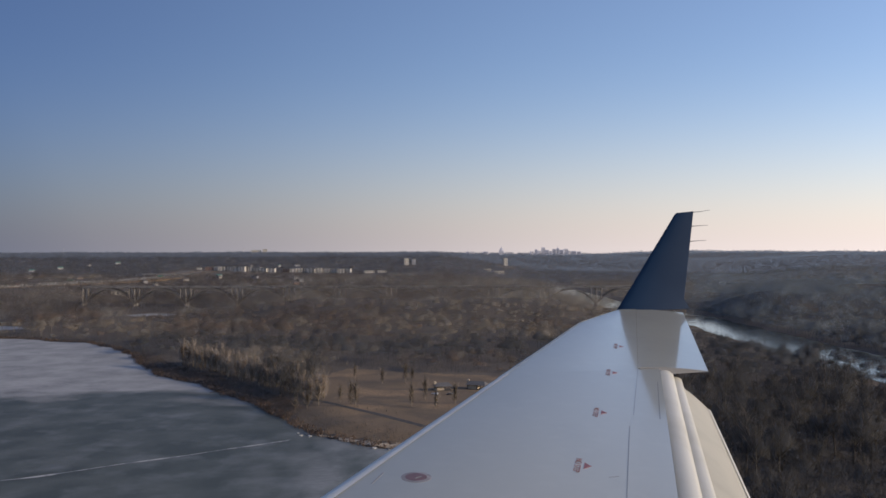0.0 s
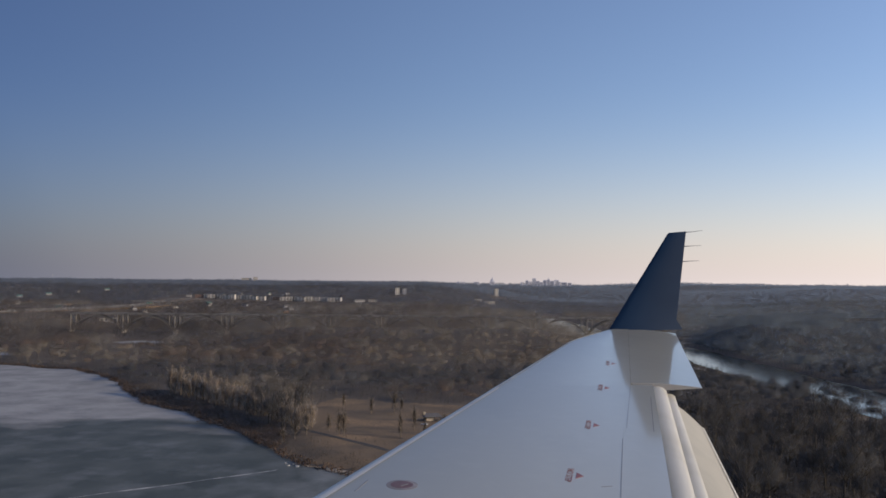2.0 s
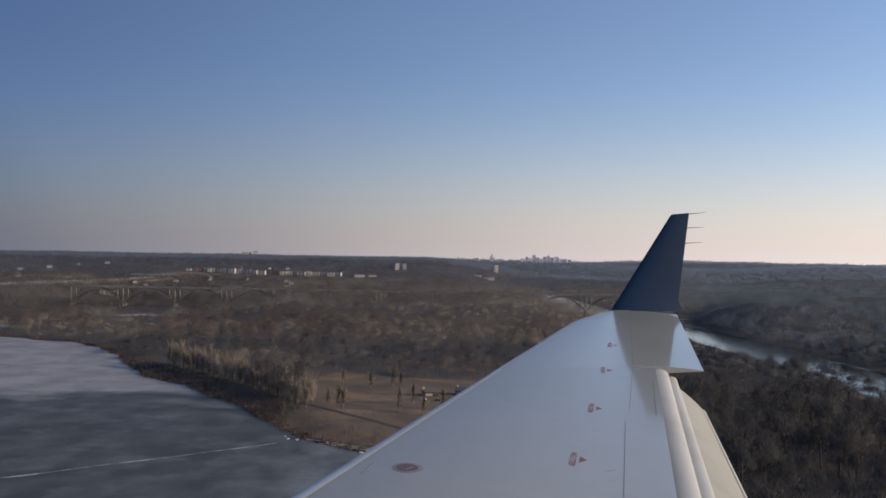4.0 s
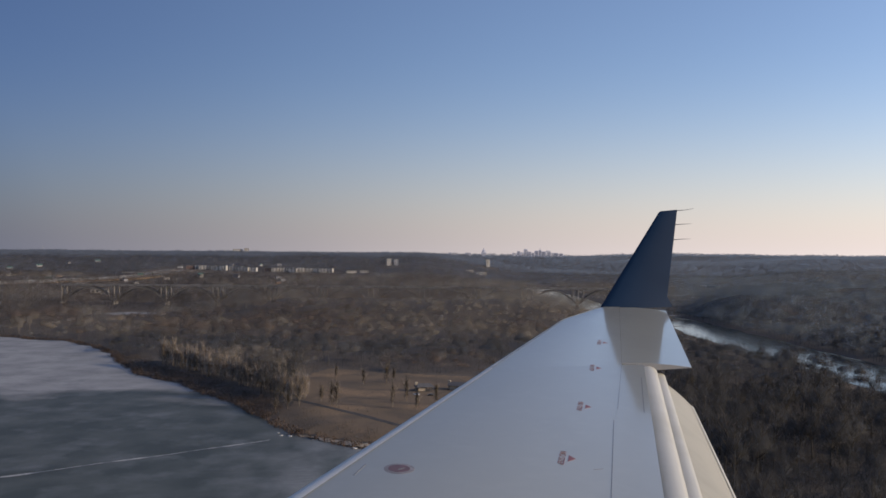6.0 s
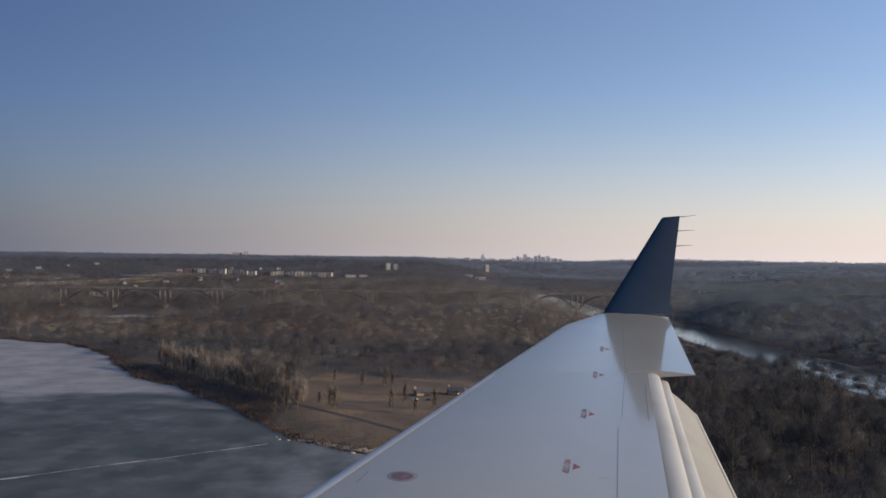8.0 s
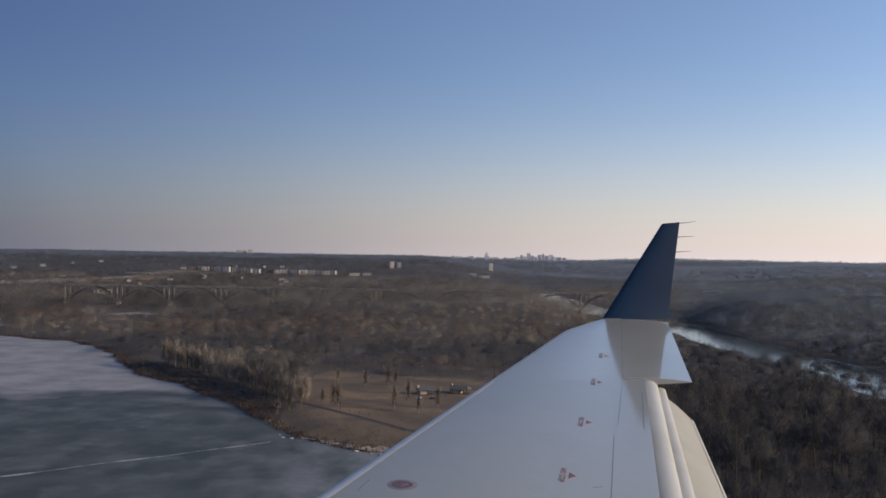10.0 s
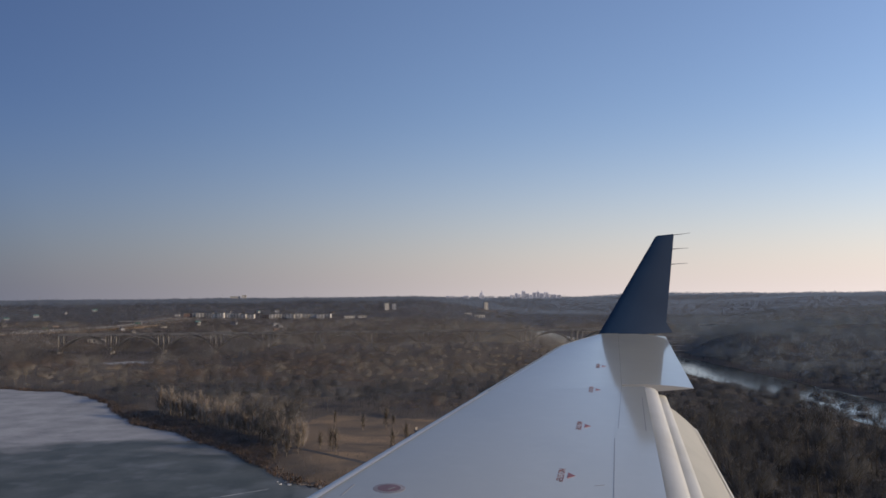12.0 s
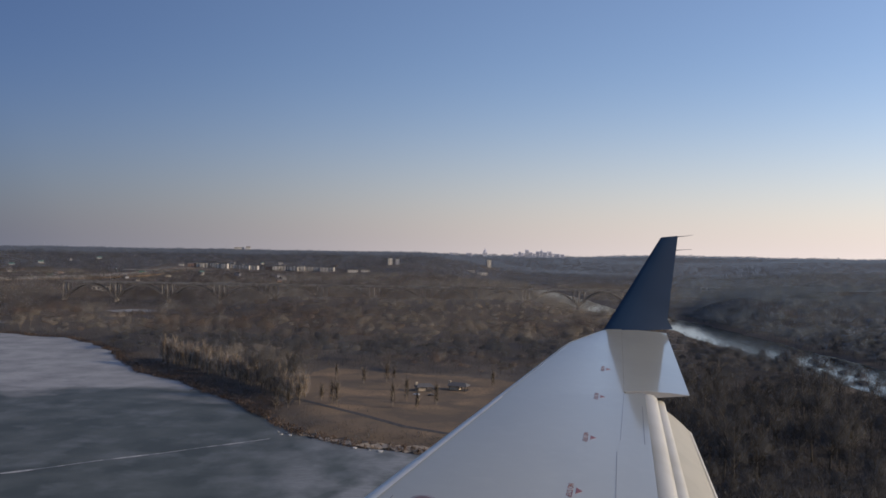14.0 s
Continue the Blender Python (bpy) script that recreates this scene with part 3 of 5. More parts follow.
FS = [-1.2, 1.8, 3.2, 4.3, 5.3, 6.3, 7.0, 7.20]
span_loft("flap_vane", M_VANE, FS, lambda s: oval(s, 3.453 + 0.425 * (s - 7.2), wing_z(s) - 0.100, 0.103, 0.072), "cream white rounded flap vane")
span_loft("flap_vane", M_VANE, FS, lambda s: oval(s, 3.565 + 0.420 * (s - 7.2), wing_z(s) - 0.155, 0.075, 0.045), "narrow cream white flap vane")


def flap_ring(s):
    a0, z0 = 3.555 + 0.416 * (s - 7.27), wing_z(s) - 0.150
    a1, z1 = 3.95 + 0.398 * (s - 7.27), wing_z(s) - 0.45
    n = Vector((z0 - z1, a1 - a0)).normalized()
    top = [(a0 + (a1 - a0) * t + 0.018 * math.sin(math.pi * t) * n.x, s, z0 + (z1 - z0) * t + 0.018 * math.sin(math.pi * t) * n.y) for t in (0, 0.12, 0.3, 0.5, 0.75, 1)]
    low = [(a0 + (a1 - a0) * t - d * n.x, s, z0 + (z1 - z0) * t - d * n.y) for t, d in ((1, 0.008), (0.6, 0.05), (0.2, 0.09), (0.0, 0.05))]
    return top + low


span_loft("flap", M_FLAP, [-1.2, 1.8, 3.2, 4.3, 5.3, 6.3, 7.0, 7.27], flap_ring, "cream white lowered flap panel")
v, f = loft([[(3.935 + 0.398 * (s - 7.27), s, wing_z(s) - 0.430), (3.958 + 0.398 * (s - 7.27), s, wing_z(s) - 0.449), (3.952 + 0.398 * (s - 7.27), s, wing_z(s) - 0.462)] for s in (-1.2, 4, 7.27)], closed=False)
part("flap_edge", mesh_of("flap_edge", v, f, M_VANE), airplane, "bright trailing edge strip")

# winglet
W_LE = lambda k: (4.38 + (5.315 - 4.38) * k, 10.53 + 0.24 * k, -0.728 + (0.545 + 0.728) * k)
W_TE = lambda k: (float(np.interp(k, [0, 0.03, 0.08, 1], [5.435, 5.40, 5.36, 5.575])), 10.60 + 0.17 * k, -0.705 + (0.572 + 0.705) * k)


def winglet_ring(k, shrink=0.0):
    a, b = Vector(W_LE(k)), Vector(W_TE(k))
    a, b = a.lerp(b, shrink), b.lerp(a, shrink * 0.4)
    half = 0.042 * (b - a).length
    sec = [(0, 0), (0.03, 0.45), (0.12, 0.85), (0.35, 1), (0.65, 0.7), (1, 0.06)]
    out = [a.lerp(b, u) + Vector((0, half * w, 0)) for u, w in sec]
    return out + [a.lerp(b, u) - Vector((0, half * w, 0)) for u, w in sec[:0:-1]]


v, f = loft([winglet_ring(k) for k in (-0.02, 0.03, 0.08, 0.3, 0.6, 0.9, 0.985)] + [winglet_ring(1.0, 0.06)])
winglet = part("winglet", mesh_of("winglet", v, f, M_NAVY, True), airplane, "dark navy blue winglet")
winglet.data.set_sharp_from_angle(angle=radians(50))
for k in (0.99, 0.84, 0.68):
    p = Vector(W_TE(k))
    v, f = tube([p, p + Vector((0.10, 0.0, 0.008)), p + Vector((0.24, 0.0, 0.03 if k > 0.9 else 0.015))], [0.006, 0.004, 0.002], 5)
    part("static_wick", mesh_of("static_wick", v, f, M_WICK), winglet, "thin dark static discharge wick")
for s in (9.35, 9.75, 10.15):
    p = Vector((3.80 + 0.433 * (s - 7.05) - 0.01, s, wing_z(s) - 0.063))
    v, f = tube([p, p + Vector((0.12, 0, 0.0)), p + Vector((0.2, 0, -0.005))], [0.005, 0.003, 0.0015], 5)
    part("static_wick", mesh_of("static_wick", v, f, M_WICK), aileron, "thin dark static discharge wick")

# markings
def stencil(text, a, s, size, wide):
    cu = bpy.data.curves.new("stencil", 'FONT')
    cu.body, cu.size, cu.align_x, cu.align_y, cu.extrude, cu.offset = text, size, 'CENTER', 'CENTER', 0.0003, 0.0
    tmp = bpy.data.objects.new("stencil_text", cu)
    scene.collection.objects.link(tmp)
    me = bpy.data.meshes.new_from_object(tmp.evaluated_get(bpy.context.evaluated_depsgraph_get()))
    bpy.data.objects.remove(tmp)
    me.materials.clear()
    me.materials.append(M_RED)
    me.transform(Matrix.Diagonal((wide, 1, 1, 1)))
    k = radians(24)
    m = Matrix(((-math.sin(k), math.cos(k), 0, a), (-math.cos(k), -math.sin(k), 0, s), (-0.08 * math.cos(k), -0.08 * math.sin(k), 1, wing_z(s) + 0.0012), (0, 0, 0, 1)))
    me.transform(m)
    return part("stencil", me, wing, "red warning lettering reading no step")


for a, s in ((1.80, 4.63), (2.33, 5.72), (2.91, 6.94), (3.44, 8.07)):
    e1, e2 = Vector((math.sin(radians(24)), math.cos(radians(24)))), Vector((math.cos(radians(24)), -math.sin(radians(24))))
    c = Vector((a, s)) - 0.081 * e2
    stencil("NO STEP", c.x, c.y, 0.054, 1.18)
    tip = Vector((a, s))
    pts = [tuple(tip - 0.042 * e2 + 0.058 * e1), tuple(tip - 0.042 * e2 - 0.058 * e1), tuple(tip)]
    v = [(x, y, wing_z(y) + 0.0012) for x, y in pts] + [(x, y, wing_z(y) - 0.003) for x, y in pts]
    part("arrow_mark", mesh_of("arrow_mark", v, [(0, 1, 2), (0, 3, 4, 1), (1, 4, 5, 2), (2, 5, 3, 0)], M_RED), wing, "red triangle arrow")


def disc(name, a, s, r0, r1, lift, mat):
    k = 28
    ring = lambda r, z: [(a + r * math.cos(2 * math.pi * i / k), s + r * math.sin(2 * math.pi * i / k), wing_z(s + r * math.sin(2 * math.pi * i / k)) + z) for i in range(k)]
    v, f = loft([ring(r1, -0.004), ring(r1, lift), ring(r0, lift + 0.001)], caps=False)
    if r0 < 0.02:
        f.append(tuple(range(2 * k, 3 * k)))
    return mesh_of(name, v, f, mat)


cap = part("fuel_cap", disc("fuel_cap", 0.77, 4.60, 0.055, 0.084, 0.001, M_GREYRING), wing, "grey fuel cap ring with a red centre")
part("cap_centre", disc("cap_centre", 0.77, 4.60, 0.005, 0.060, 0.0025, M_CAP), cap, "faded red cap centre")
part("cap_slot", bar_strip("cap_slot", (0.76, 4.575), (0.80, 4.60), 0.010, M_SEAM, 0.004), cap)

part("scuff", bar_strip("scuff", (0.515, 4.53), (0.60, 4.70), 0.007, M_SEAM, 0.0010), wing, "faint grey scuff beside the fuel cap")

# plain cabin side that carries the wing, behind the seat's window
rings = []
for x in (-9, -3, 3, 9):
    rings.append([(x, -2.15 + 1.35 * math.cos(2 * math.pi * i / 28), -0.35 + 1.35 * math.sin(2 * math.pi * i / 28)) for i in range(28)])
v, f = loft(rings)
part("fuselage", mesh_of("fuselage", v, f, M_WING, True), airplane, "plain white cabin hull")


# ---- the woods ----
rng = np.random.default_rng(7)


SHORE = [(-320, 830), (-254, 719), (-212, 677), (-172, 625), (-129, 564), (-100, 511)]


def clear_of(x, y):
    """Where trees may stand."""
    ok = ~inside(LAKE, x, y) & ~inside(POND, x, y) & ~inside(INLET, x, y) & ~inside(RIVER, x, y) & (away(RIVER, x, y) > 4)
    ok &= (away(LAKE, x, y) > 5) & (away(POND, x, y) > 4) & (away(INLET, x, y) > 4)
    ok &= away(HIGHWAY, x, y, closed=False) > 60
    ok &= ~inside(MEADOW, x, y)
    ok &= ~((np.abs(y - (1560 + 0.02 * (x - 270))) < 14) & (x > -900) & (x < 480))
    bank = away(SHORE, x, y, closed=False)
    ok &= bank > 26
    for cx, cy, rx, ry in CLEARINGS:
        ok &= ((x - cx) / rx) ** 2 + ((y - cy) / ry) ** 2 > 1
    return ok


CLEARINGS = [(-560, 2540, 260, 90), (-430, 2330, 60, 40), (-960, 1950, 60, 60), (480, 2500, 200, 60), (-250, 770, 22, 40), (-462, 1255, 34, 115), (-600, 1085, 60, 22), (306, 1000, 42, 160), (-164, 2830, 40, 90), (-262, 2590, 60, 70), (190, 3420, 40, 140), (135, 2880, 36, 90)]

home_rng = random.Random(5)
HOMES = []
for i in range(26):
    x = home_rng.uniform(-1350, -330)
    y = home_rng.uniform(2100, 2950) if i % 3 else home_rng.uniform(2050, 2350)
    if abs(x / y) > 0.52 or float(away(HIGHWAY, np.array([x]), np.array([y]), closed=False)[0]) < 70:
        x = -0.3 * y + home_rng.uniform(60, 260)
    HOMES.append((x, y))
    CLEARINGS.append((x * 0.995, y * 0.995, 13, 20))


def scatter(r0, r1, step, half_angle):
    n = int(2 * r1 / step) + 2
    gx_, gy_ = np.meshgrid(np.arange(n) * step - r1, np.arange(n) * step)
    x = (gx_ + rng.uniform(-0.5, 0.5, gx_.shape) * step).ravel()
    y = (gy_ + rng.uniform(-0.5, 0.5, gy_.shape) * step).ravel()
    r, az = np.hypot(x, y), np.degrees(np.arctan2(x, y))
    k = (r > r0) & (r <= r1) & (np.abs(az) < half_angle)
    x, y = x[k], y[k]
    k = clear_of(x, y)
    return x[k], y[k]


def outward(tri, face):
    """Turns each triangle to face away from the middle of its crown."""
    face = face / np.linalg.norm(face, axis=1)[:, None]
    back = np.sum(np.cross(tri[:, 1] - tri[:, 0], tri[:, 2] - tri[:, 0]) * face, 1) < 0
    tri[back] = tri[back][:, ::-1]
    return tri, face


def heart(x, y, z, height, spread, ph, low, seg, fill):
    """The dense inner twigs of each crown: a lumpy, uneven dome under the shoots."""
    N = len(x)
    els = (-0.35, 0.25, 0.85)
    mid, half = low + (1 - low) * 0.4, (1 - low) * 0.6
    rings, faces = [], []
    for el in els:
        az = np.arange(seg) * 2 * np.pi / seg + rng.uniform(-0.2, 0.2, (N, seg))
        lobe = 1 + 0.2 * np.sin(2 * az + ph[:, :1]) + 0.16 * np.sin(3 * az + 4 * el + ph[:, 1:2]) + 0.1 * np.sin(5 * az - 3 * el + ph[:, 2:])
        r = fill * lobe * rng.uniform(0.85, 1.12, (N, seg))
        d = np.stack([np.cos(el) * np.cos(az), np.cos(el) * np.sin(az), np.full(az.shape, np.sin(el))], -1)
        rings.append(np.stack([x[:, None] + spread[:, None] * r * d[..., 0], y[:, None] + spread[:, None] * r * d[..., 1], z[:, None] + height[:, None] * (mid + half * r * d[..., 2])], -1))
        faces.append(d * np.array([0.36, 0.36, 0.3]) + np.array([0, 0, 0.82]))
    top = np.stack([x, y, z + height * (mid + half * fill * rng.uniform(0.85, 1.1, N))], -1)
    tri, face = [], []
    for i in range(seg):
        j = (i + 1) % seg
        for a in (0, 1):
            for quad in (((a, i), (a, j), (a + 1, j)), ((a, i), (a + 1, j), (a + 1, i))):
                tri.append(np.stack([rings[u][:, v] for u, v in quad], 1))
                face.append(np.stack([faces[u][:, v] for u, v in quad], 1))
        tri.append(np.stack([rings[2][:, i], rings[2][:, j], top], 1))
        face.append(np.stack([faces[2][:, i], faces[2][:, j], np.tile([0.0, 0.0, 1.0], (N, 1))], 1))
    tri, face = np.stack(tri, 1).reshape(-1, 3), np.stack(face, 1).reshape(-1, 3)
    return tri, face / np.linalg.norm(face, axis=1)[:, None]


def blades(x, y, z, height, spread, count, width, trunk=0.35, low=0.3, length=0.2, seg=0, fill=0.6, wild=0.0, full=0.36):
    """Bare crowns: thin shoots on a lobed, uneven dome, one triangle each, with a trunk of two."""
    N = len(x)
    ht, sp = height[:, None], spread[:, None]
    az = rng.uniform(0, 2 * np.pi, (N, count))
    el = np.arcsin(rng.uniform(-0.35, 1.0, (N, count)))
    ph = rng.uniform(0, 2 * np.pi, (N, 3))
    lobe = 1 + 0.2 * np.sin(2 * az + ph[:, :1]) + 0.16 * np.sin(3 * az + 4 * el + ph[:, 1:2]) + 0.1 * np.sin(5 * az - 3 * el + ph[:, 2:])
    deep = rng.uniform(0.4, 1.05, (N, count)) ** 0.5 * lobe
    dx, dy, dz = np.cos(el) * np.cos(az), np.cos(el) * np.sin(az), np.sin(el)
    mid, half = low + (1 - low) * 0.4, (1 - low) * 0.6
    tip = np.stack([x[:, None] + sp * deep * dx, y[:, None] + sp * deep * dy, z[:, None] + ht * (mid + half * deep * dz)], -1)
    ln = length * ht * rng.uniform(0.6, 1.3, (N, count))
    stray = rng.normal(0, wild, (N, count, 3))
    root = tip - (np.stack([dx * 0.55, dy * 0.55, 0.25 + 0.6 * np.abs(dz) + rng.uniform(0, 0.4, (N, count))], -1) + stray) * ln[..., None]
    root[..., 2] = np.maximum(root[..., 2], z[:, None] + 0.2)
    t = rng.uniform(0, 2 * np.pi, (N, count))
    w = width * rng.uniform(0.6, 1.3, (N, count))
    side = np.stack([np.cos(t) * w / 2, np.sin(t) * w / 2, rng.uniform(-0.3, 0.3, (N, count)) * w], -1)
    tri = np.stack([root - side, root + side, tip], 2).reshape(-1, 3, 3)
    face = np.stack([full * dx, full * dy, 0.35 * dz + 1.06 - 0.6 * full], -1).reshape(-1, 3) + rng.normal(0, 0.12, (N * count, 3))
    tri, face = outward(tri, face)
    tw = trunk * rng.uniform(0.7, 1.3, N)
    o = np.zeros((N, 2, 3, 3))
    for j, (cx, cy) in enumerate(((1, 0), (0, 1))):
        o[:, j, 0] = np.stack([x - tw * cx, y - tw * cy, z - 0.8], -1)
        o[:, j, 1] = np.stack([x + tw * cx, y + tw * cy, z - 0.8], -1)
        o[:, j, 2] = np.stack([x + 0.1 * spread * np.cos(az[:, 0]), y + 0.1 * spread * np.sin(az[:, 0]), z + 0.8 * height], -1)
    bole, side_face = outward(o.reshape(-1, 3, 3), np.tile([[0.0, -1.0, 0.15], [1.0, -0.3, 0.15]], (N, 1)))
    pts, face = np.concatenate([tri, bole]).reshape(-1, 3), np.repeat(np.concatenate([face, side_face]), 3, 0)
    if seg:
        core, core_face = heart(x, y, z, height, spread, ph, low, seg, fill)
        pts, face = np.concatenate([pts, core]), np.concatenate([face, core_face])
    return pts, face


def tri_mesh(name, pts, mat, per=0, where=None, seg=0, plain=0):
    pts, face = pts
    n = len(pts)
    me = bpy.data.meshes.new(name)
    me.vertices.add(n)
    me.vertices.foreach_set("co", pts.astype(np.float32).ravel())
    me.loops.add(n)
    me.loops.foreach_set("vertex_index", np.arange(n, dtype=np.int32))
    me.polygons.add(n // 3)
    me.polygons.foreach_set("loop_start", np.arange(0, n, 3, dtype=np.int32))
    mats = mat if isinstance(mat, list) else [mat]
    for m in mats:
        me.materials.append(m)
    if per:
        trees = (n // 3) // (per + 2 + 5 * seg)
        tone = rng.integers(0, len(mats), trees)
        if where is not None:     # trees of a kind stand together
            x, y = where
            field = 0.8 * np.sin(x / 75 + 1.7 * np.sin(y / 140)) + 0.7 * np.sin(y / 48 + 1.3 * np.sin(x / 190)) + 1.7 * np.sin(x / 13 + 2.1 * np.sin(y / 37)) * np.sin(y / 19 + 1.6 * np.sin(x / 53)) + rng.normal(0, 0.4, trees)
            # paler tones towards the sun's side paint haze into the farther trees
            field = field + np.clip((np.degrees(np.arctan2(x, y)) + 8) / 8, -0.6, 1.7) * (y > 1100)
            tone = np.clip(((field + 2.0) / 4.0 * plain).astype(int), 0, plain - 1)
            east = np.degrees(np.arctan2(x, y)) + rng.normal(0, 1.0, trees)     # eastern trees take the tones with shade and blue haze painted in
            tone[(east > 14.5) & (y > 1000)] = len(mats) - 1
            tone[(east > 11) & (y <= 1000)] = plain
            edge = y + rng.normal(0, 18, trees)     # shade under the wood's edge, painted as darker trees behind the meadow
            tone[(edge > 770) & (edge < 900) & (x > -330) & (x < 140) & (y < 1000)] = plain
        me.polygons.foreach_set("material_index", np.concatenate([np.repeat(tone, per), np.repeat(tone, 2), np.repeat(tone, 5 * seg)]).astype(np.int32))
    me.update()
    me.validate()
    soft = me.attributes.new("custom_normal", 'FLOAT_VECTOR', 'POINT')     # a crown is lit as one rounded mass
    soft.data.foreach_set("vector", face.astype(np.float32).ravel())
    return me


def stand(x, y):
    """Slow changes of height across the woods."""
    slow = 0.26 * np.sin(x / 63 + 0.7 * np.sin(y / 85)) * np.sin(y / 71 + 0.9)
    return 0.86 + slow + 0.34 * np.sin(x / 12 + 1.4 * np.sin(y / 31)) * np.sin(y / 17 + 1.2 * np.sin(x / 47)) + rng.uniform(-0.07, 0.08, len(x))


tx, ty = scatter(330, 1300, 17.0, 33)
keep = np.sin(tx / 23 + 2 * np.sin(ty / 41)) * np.sin(ty / 29 + 1.0) + rng.uniform(-0.4, 0.4, len(tx)) < 0.86
tx, ty = tx[keep], ty[keep]
order = np.argsort(np.hypot(tx, ty))
tx, ty = tx[order], ty[order]
near_x, near_y = tx[:205], ty[:205]
tx, ty = tx[205:], ty[205:]
far_y = rng.uniform(560, 1420, 150)     # a belt of trees close to the river's far bank
far_x = np.interp(far_y, [430, 600, 850, 1100, 1330, 1560], [396, 408, 412, 404, 392, 330]) + rng.uniform(11, 34, 150)
near_bank = rng.uniform(470, 850, 90)     # and trees that hide the nearer reach
far_x = np.concatenate([far_x, np.interp(near_bank, [430, 600, 850], [326, 335, 324]) - rng.uniform(8, 34, 90)])
far_y = np.concatenate([far_y, near_bank])
tx, ty = np.concatenate([tx, far_x]), np.concatenate([ty, far_y])
h = 19.5 * stand(tx, ty) * rng.uniform(0.78, 1.2, len(tx))
h[-len(far_x):] *= 0.55     # low willows along the river
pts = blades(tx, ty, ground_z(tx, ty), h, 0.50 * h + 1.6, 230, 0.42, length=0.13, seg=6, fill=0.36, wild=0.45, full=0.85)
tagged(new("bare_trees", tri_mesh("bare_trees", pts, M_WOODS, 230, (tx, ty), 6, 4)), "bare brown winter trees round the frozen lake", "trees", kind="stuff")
tx, ty = scatter(1300, 2500, 18.0, 32)
ex, ey = scatter(930, 1700, 15.5, 32)     # the wood east of the river grows closer
thick = (np.degrees(np.arctan2(ex, ey)) > 12.5) & (ex > np.interp(ey, [850, 1100, 1330, 1560, 2100], [412, 404, 392, 330, 308]))
tx, ty = np.concatenate([tx, ex[thick]]), np.concatenate([ty, ey[thick]])
h = 18.0 * stand(tx, ty) * rng.uniform(0.84, 1.14, len(tx))
h = np.where((ty > 1430) & (ty < 1548) & (tx > -760) & (tx < 230), 1.25 * h + 6.0, h)     # tall trees hide the feet of the viaduct
pts = blades(tx, ty, ground_z(tx, ty), h, 0.54 * h + 2.6, 220, 0.80, 0.3, low=0.2, length=0.12, wild=0.4, full=0.9)
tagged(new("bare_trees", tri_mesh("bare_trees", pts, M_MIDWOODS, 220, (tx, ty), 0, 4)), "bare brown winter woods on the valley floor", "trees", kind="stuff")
tx, ty = scatter(2500, 3500, 18, 31)
h = 15 * stand(tx, ty) * rng.uniform(0.93, 1.07, len(tx))
pts = blades(tx, ty, ground_z(tx, ty), h, 0.6 * h + 5.0, 48, 1.9, 0.4, low=0.1, length=0.2, wild=0.7)
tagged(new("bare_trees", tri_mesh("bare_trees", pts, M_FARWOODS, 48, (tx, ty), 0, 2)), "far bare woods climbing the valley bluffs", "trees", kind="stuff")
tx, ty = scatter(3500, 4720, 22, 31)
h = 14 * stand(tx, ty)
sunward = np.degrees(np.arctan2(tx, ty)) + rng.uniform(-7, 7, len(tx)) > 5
for some, mat, label in ((~sunward, M_RIDGE, "wooded ridge on the horizon"), (sunward, M_SUNRIDGE, "wooded ridge on the horizon with bluish haze painted in")):
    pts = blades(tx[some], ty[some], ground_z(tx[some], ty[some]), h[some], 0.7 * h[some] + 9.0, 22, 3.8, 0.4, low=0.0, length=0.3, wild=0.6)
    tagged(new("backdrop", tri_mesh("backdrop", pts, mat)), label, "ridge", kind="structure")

# undergrowth and reeds along the banks
def bank_points(poly, d0, d1, n):
    out_x, out_y = [], []
    k = len(poly)
    i = rng.integers(0, k, n)
    t = rng.uniform(0, 1, n)
    p, q = np.array(poly)[i], np.array(poly)[(i + 1) % k]
    c = p + (q - p) * t[:, None]
    d = (q - p) / np.maximum(np.linalg.norm(q - p, axis=1), 0.01)[:, None]
    off = rng.uniform(d0, d1, n)
    c = c + np.stack([d[:, 1], -d[:, 0]], -1) * off[:, None] * np.where(rng.uniform(0, 1, n) > 0.5, 1, -1)[:, None]
    keep = ~inside(RIVER, c[:, 0], c[:, 1]) & ~inside(LAKE, c[:, 0], c[:, 1]) & ~inside(POND, c[:, 0], c[:, 1]) & (c[:, 1] > 200)
    return c[keep, 0], c[keep, 1]


bx, by = bank_points(LAKE, 1, 10, 15000)
h = rng.uniform(1.2, 2.8, len(bx))
tagged(new("reeds", tri_mesh("reeds", blades(bx, by, ground_z(bx, by), h, 0.5 + 0.3 * h, 7, 0.30, 0.12, 0.3, length=0.6), M_REED)), "dry tan reeds along the frozen lake's bank", "reeds", kind="stuff")
k = rng.uniform(0, len(SHORE) - 1.001, 3000)
near, far_end = np.array(SHORE)[k.astype(int)], np.array(SHORE)[k.astype(int) + 1]
c = near + (far_end - near) * (k % 1)[:, None] + np.array([0.78, 0.62]) * rng.uniform(1, 24, 3000)[:, None]
c = c[~inside(LAKE, c[:, 0], c[:, 1]) & ~inside(MEADOW, c[:, 0], c[:, 1])]
h = rng.uniform(1.5, 4.2, len(c))
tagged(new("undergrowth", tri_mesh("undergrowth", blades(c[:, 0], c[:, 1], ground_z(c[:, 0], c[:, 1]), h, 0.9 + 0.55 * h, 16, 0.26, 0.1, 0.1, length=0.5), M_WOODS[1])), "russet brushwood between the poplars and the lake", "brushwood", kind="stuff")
bx, by = scatter(330, 850, 6.5, 32)
h = rng.uniform(1.5, 5.0, len(bx))
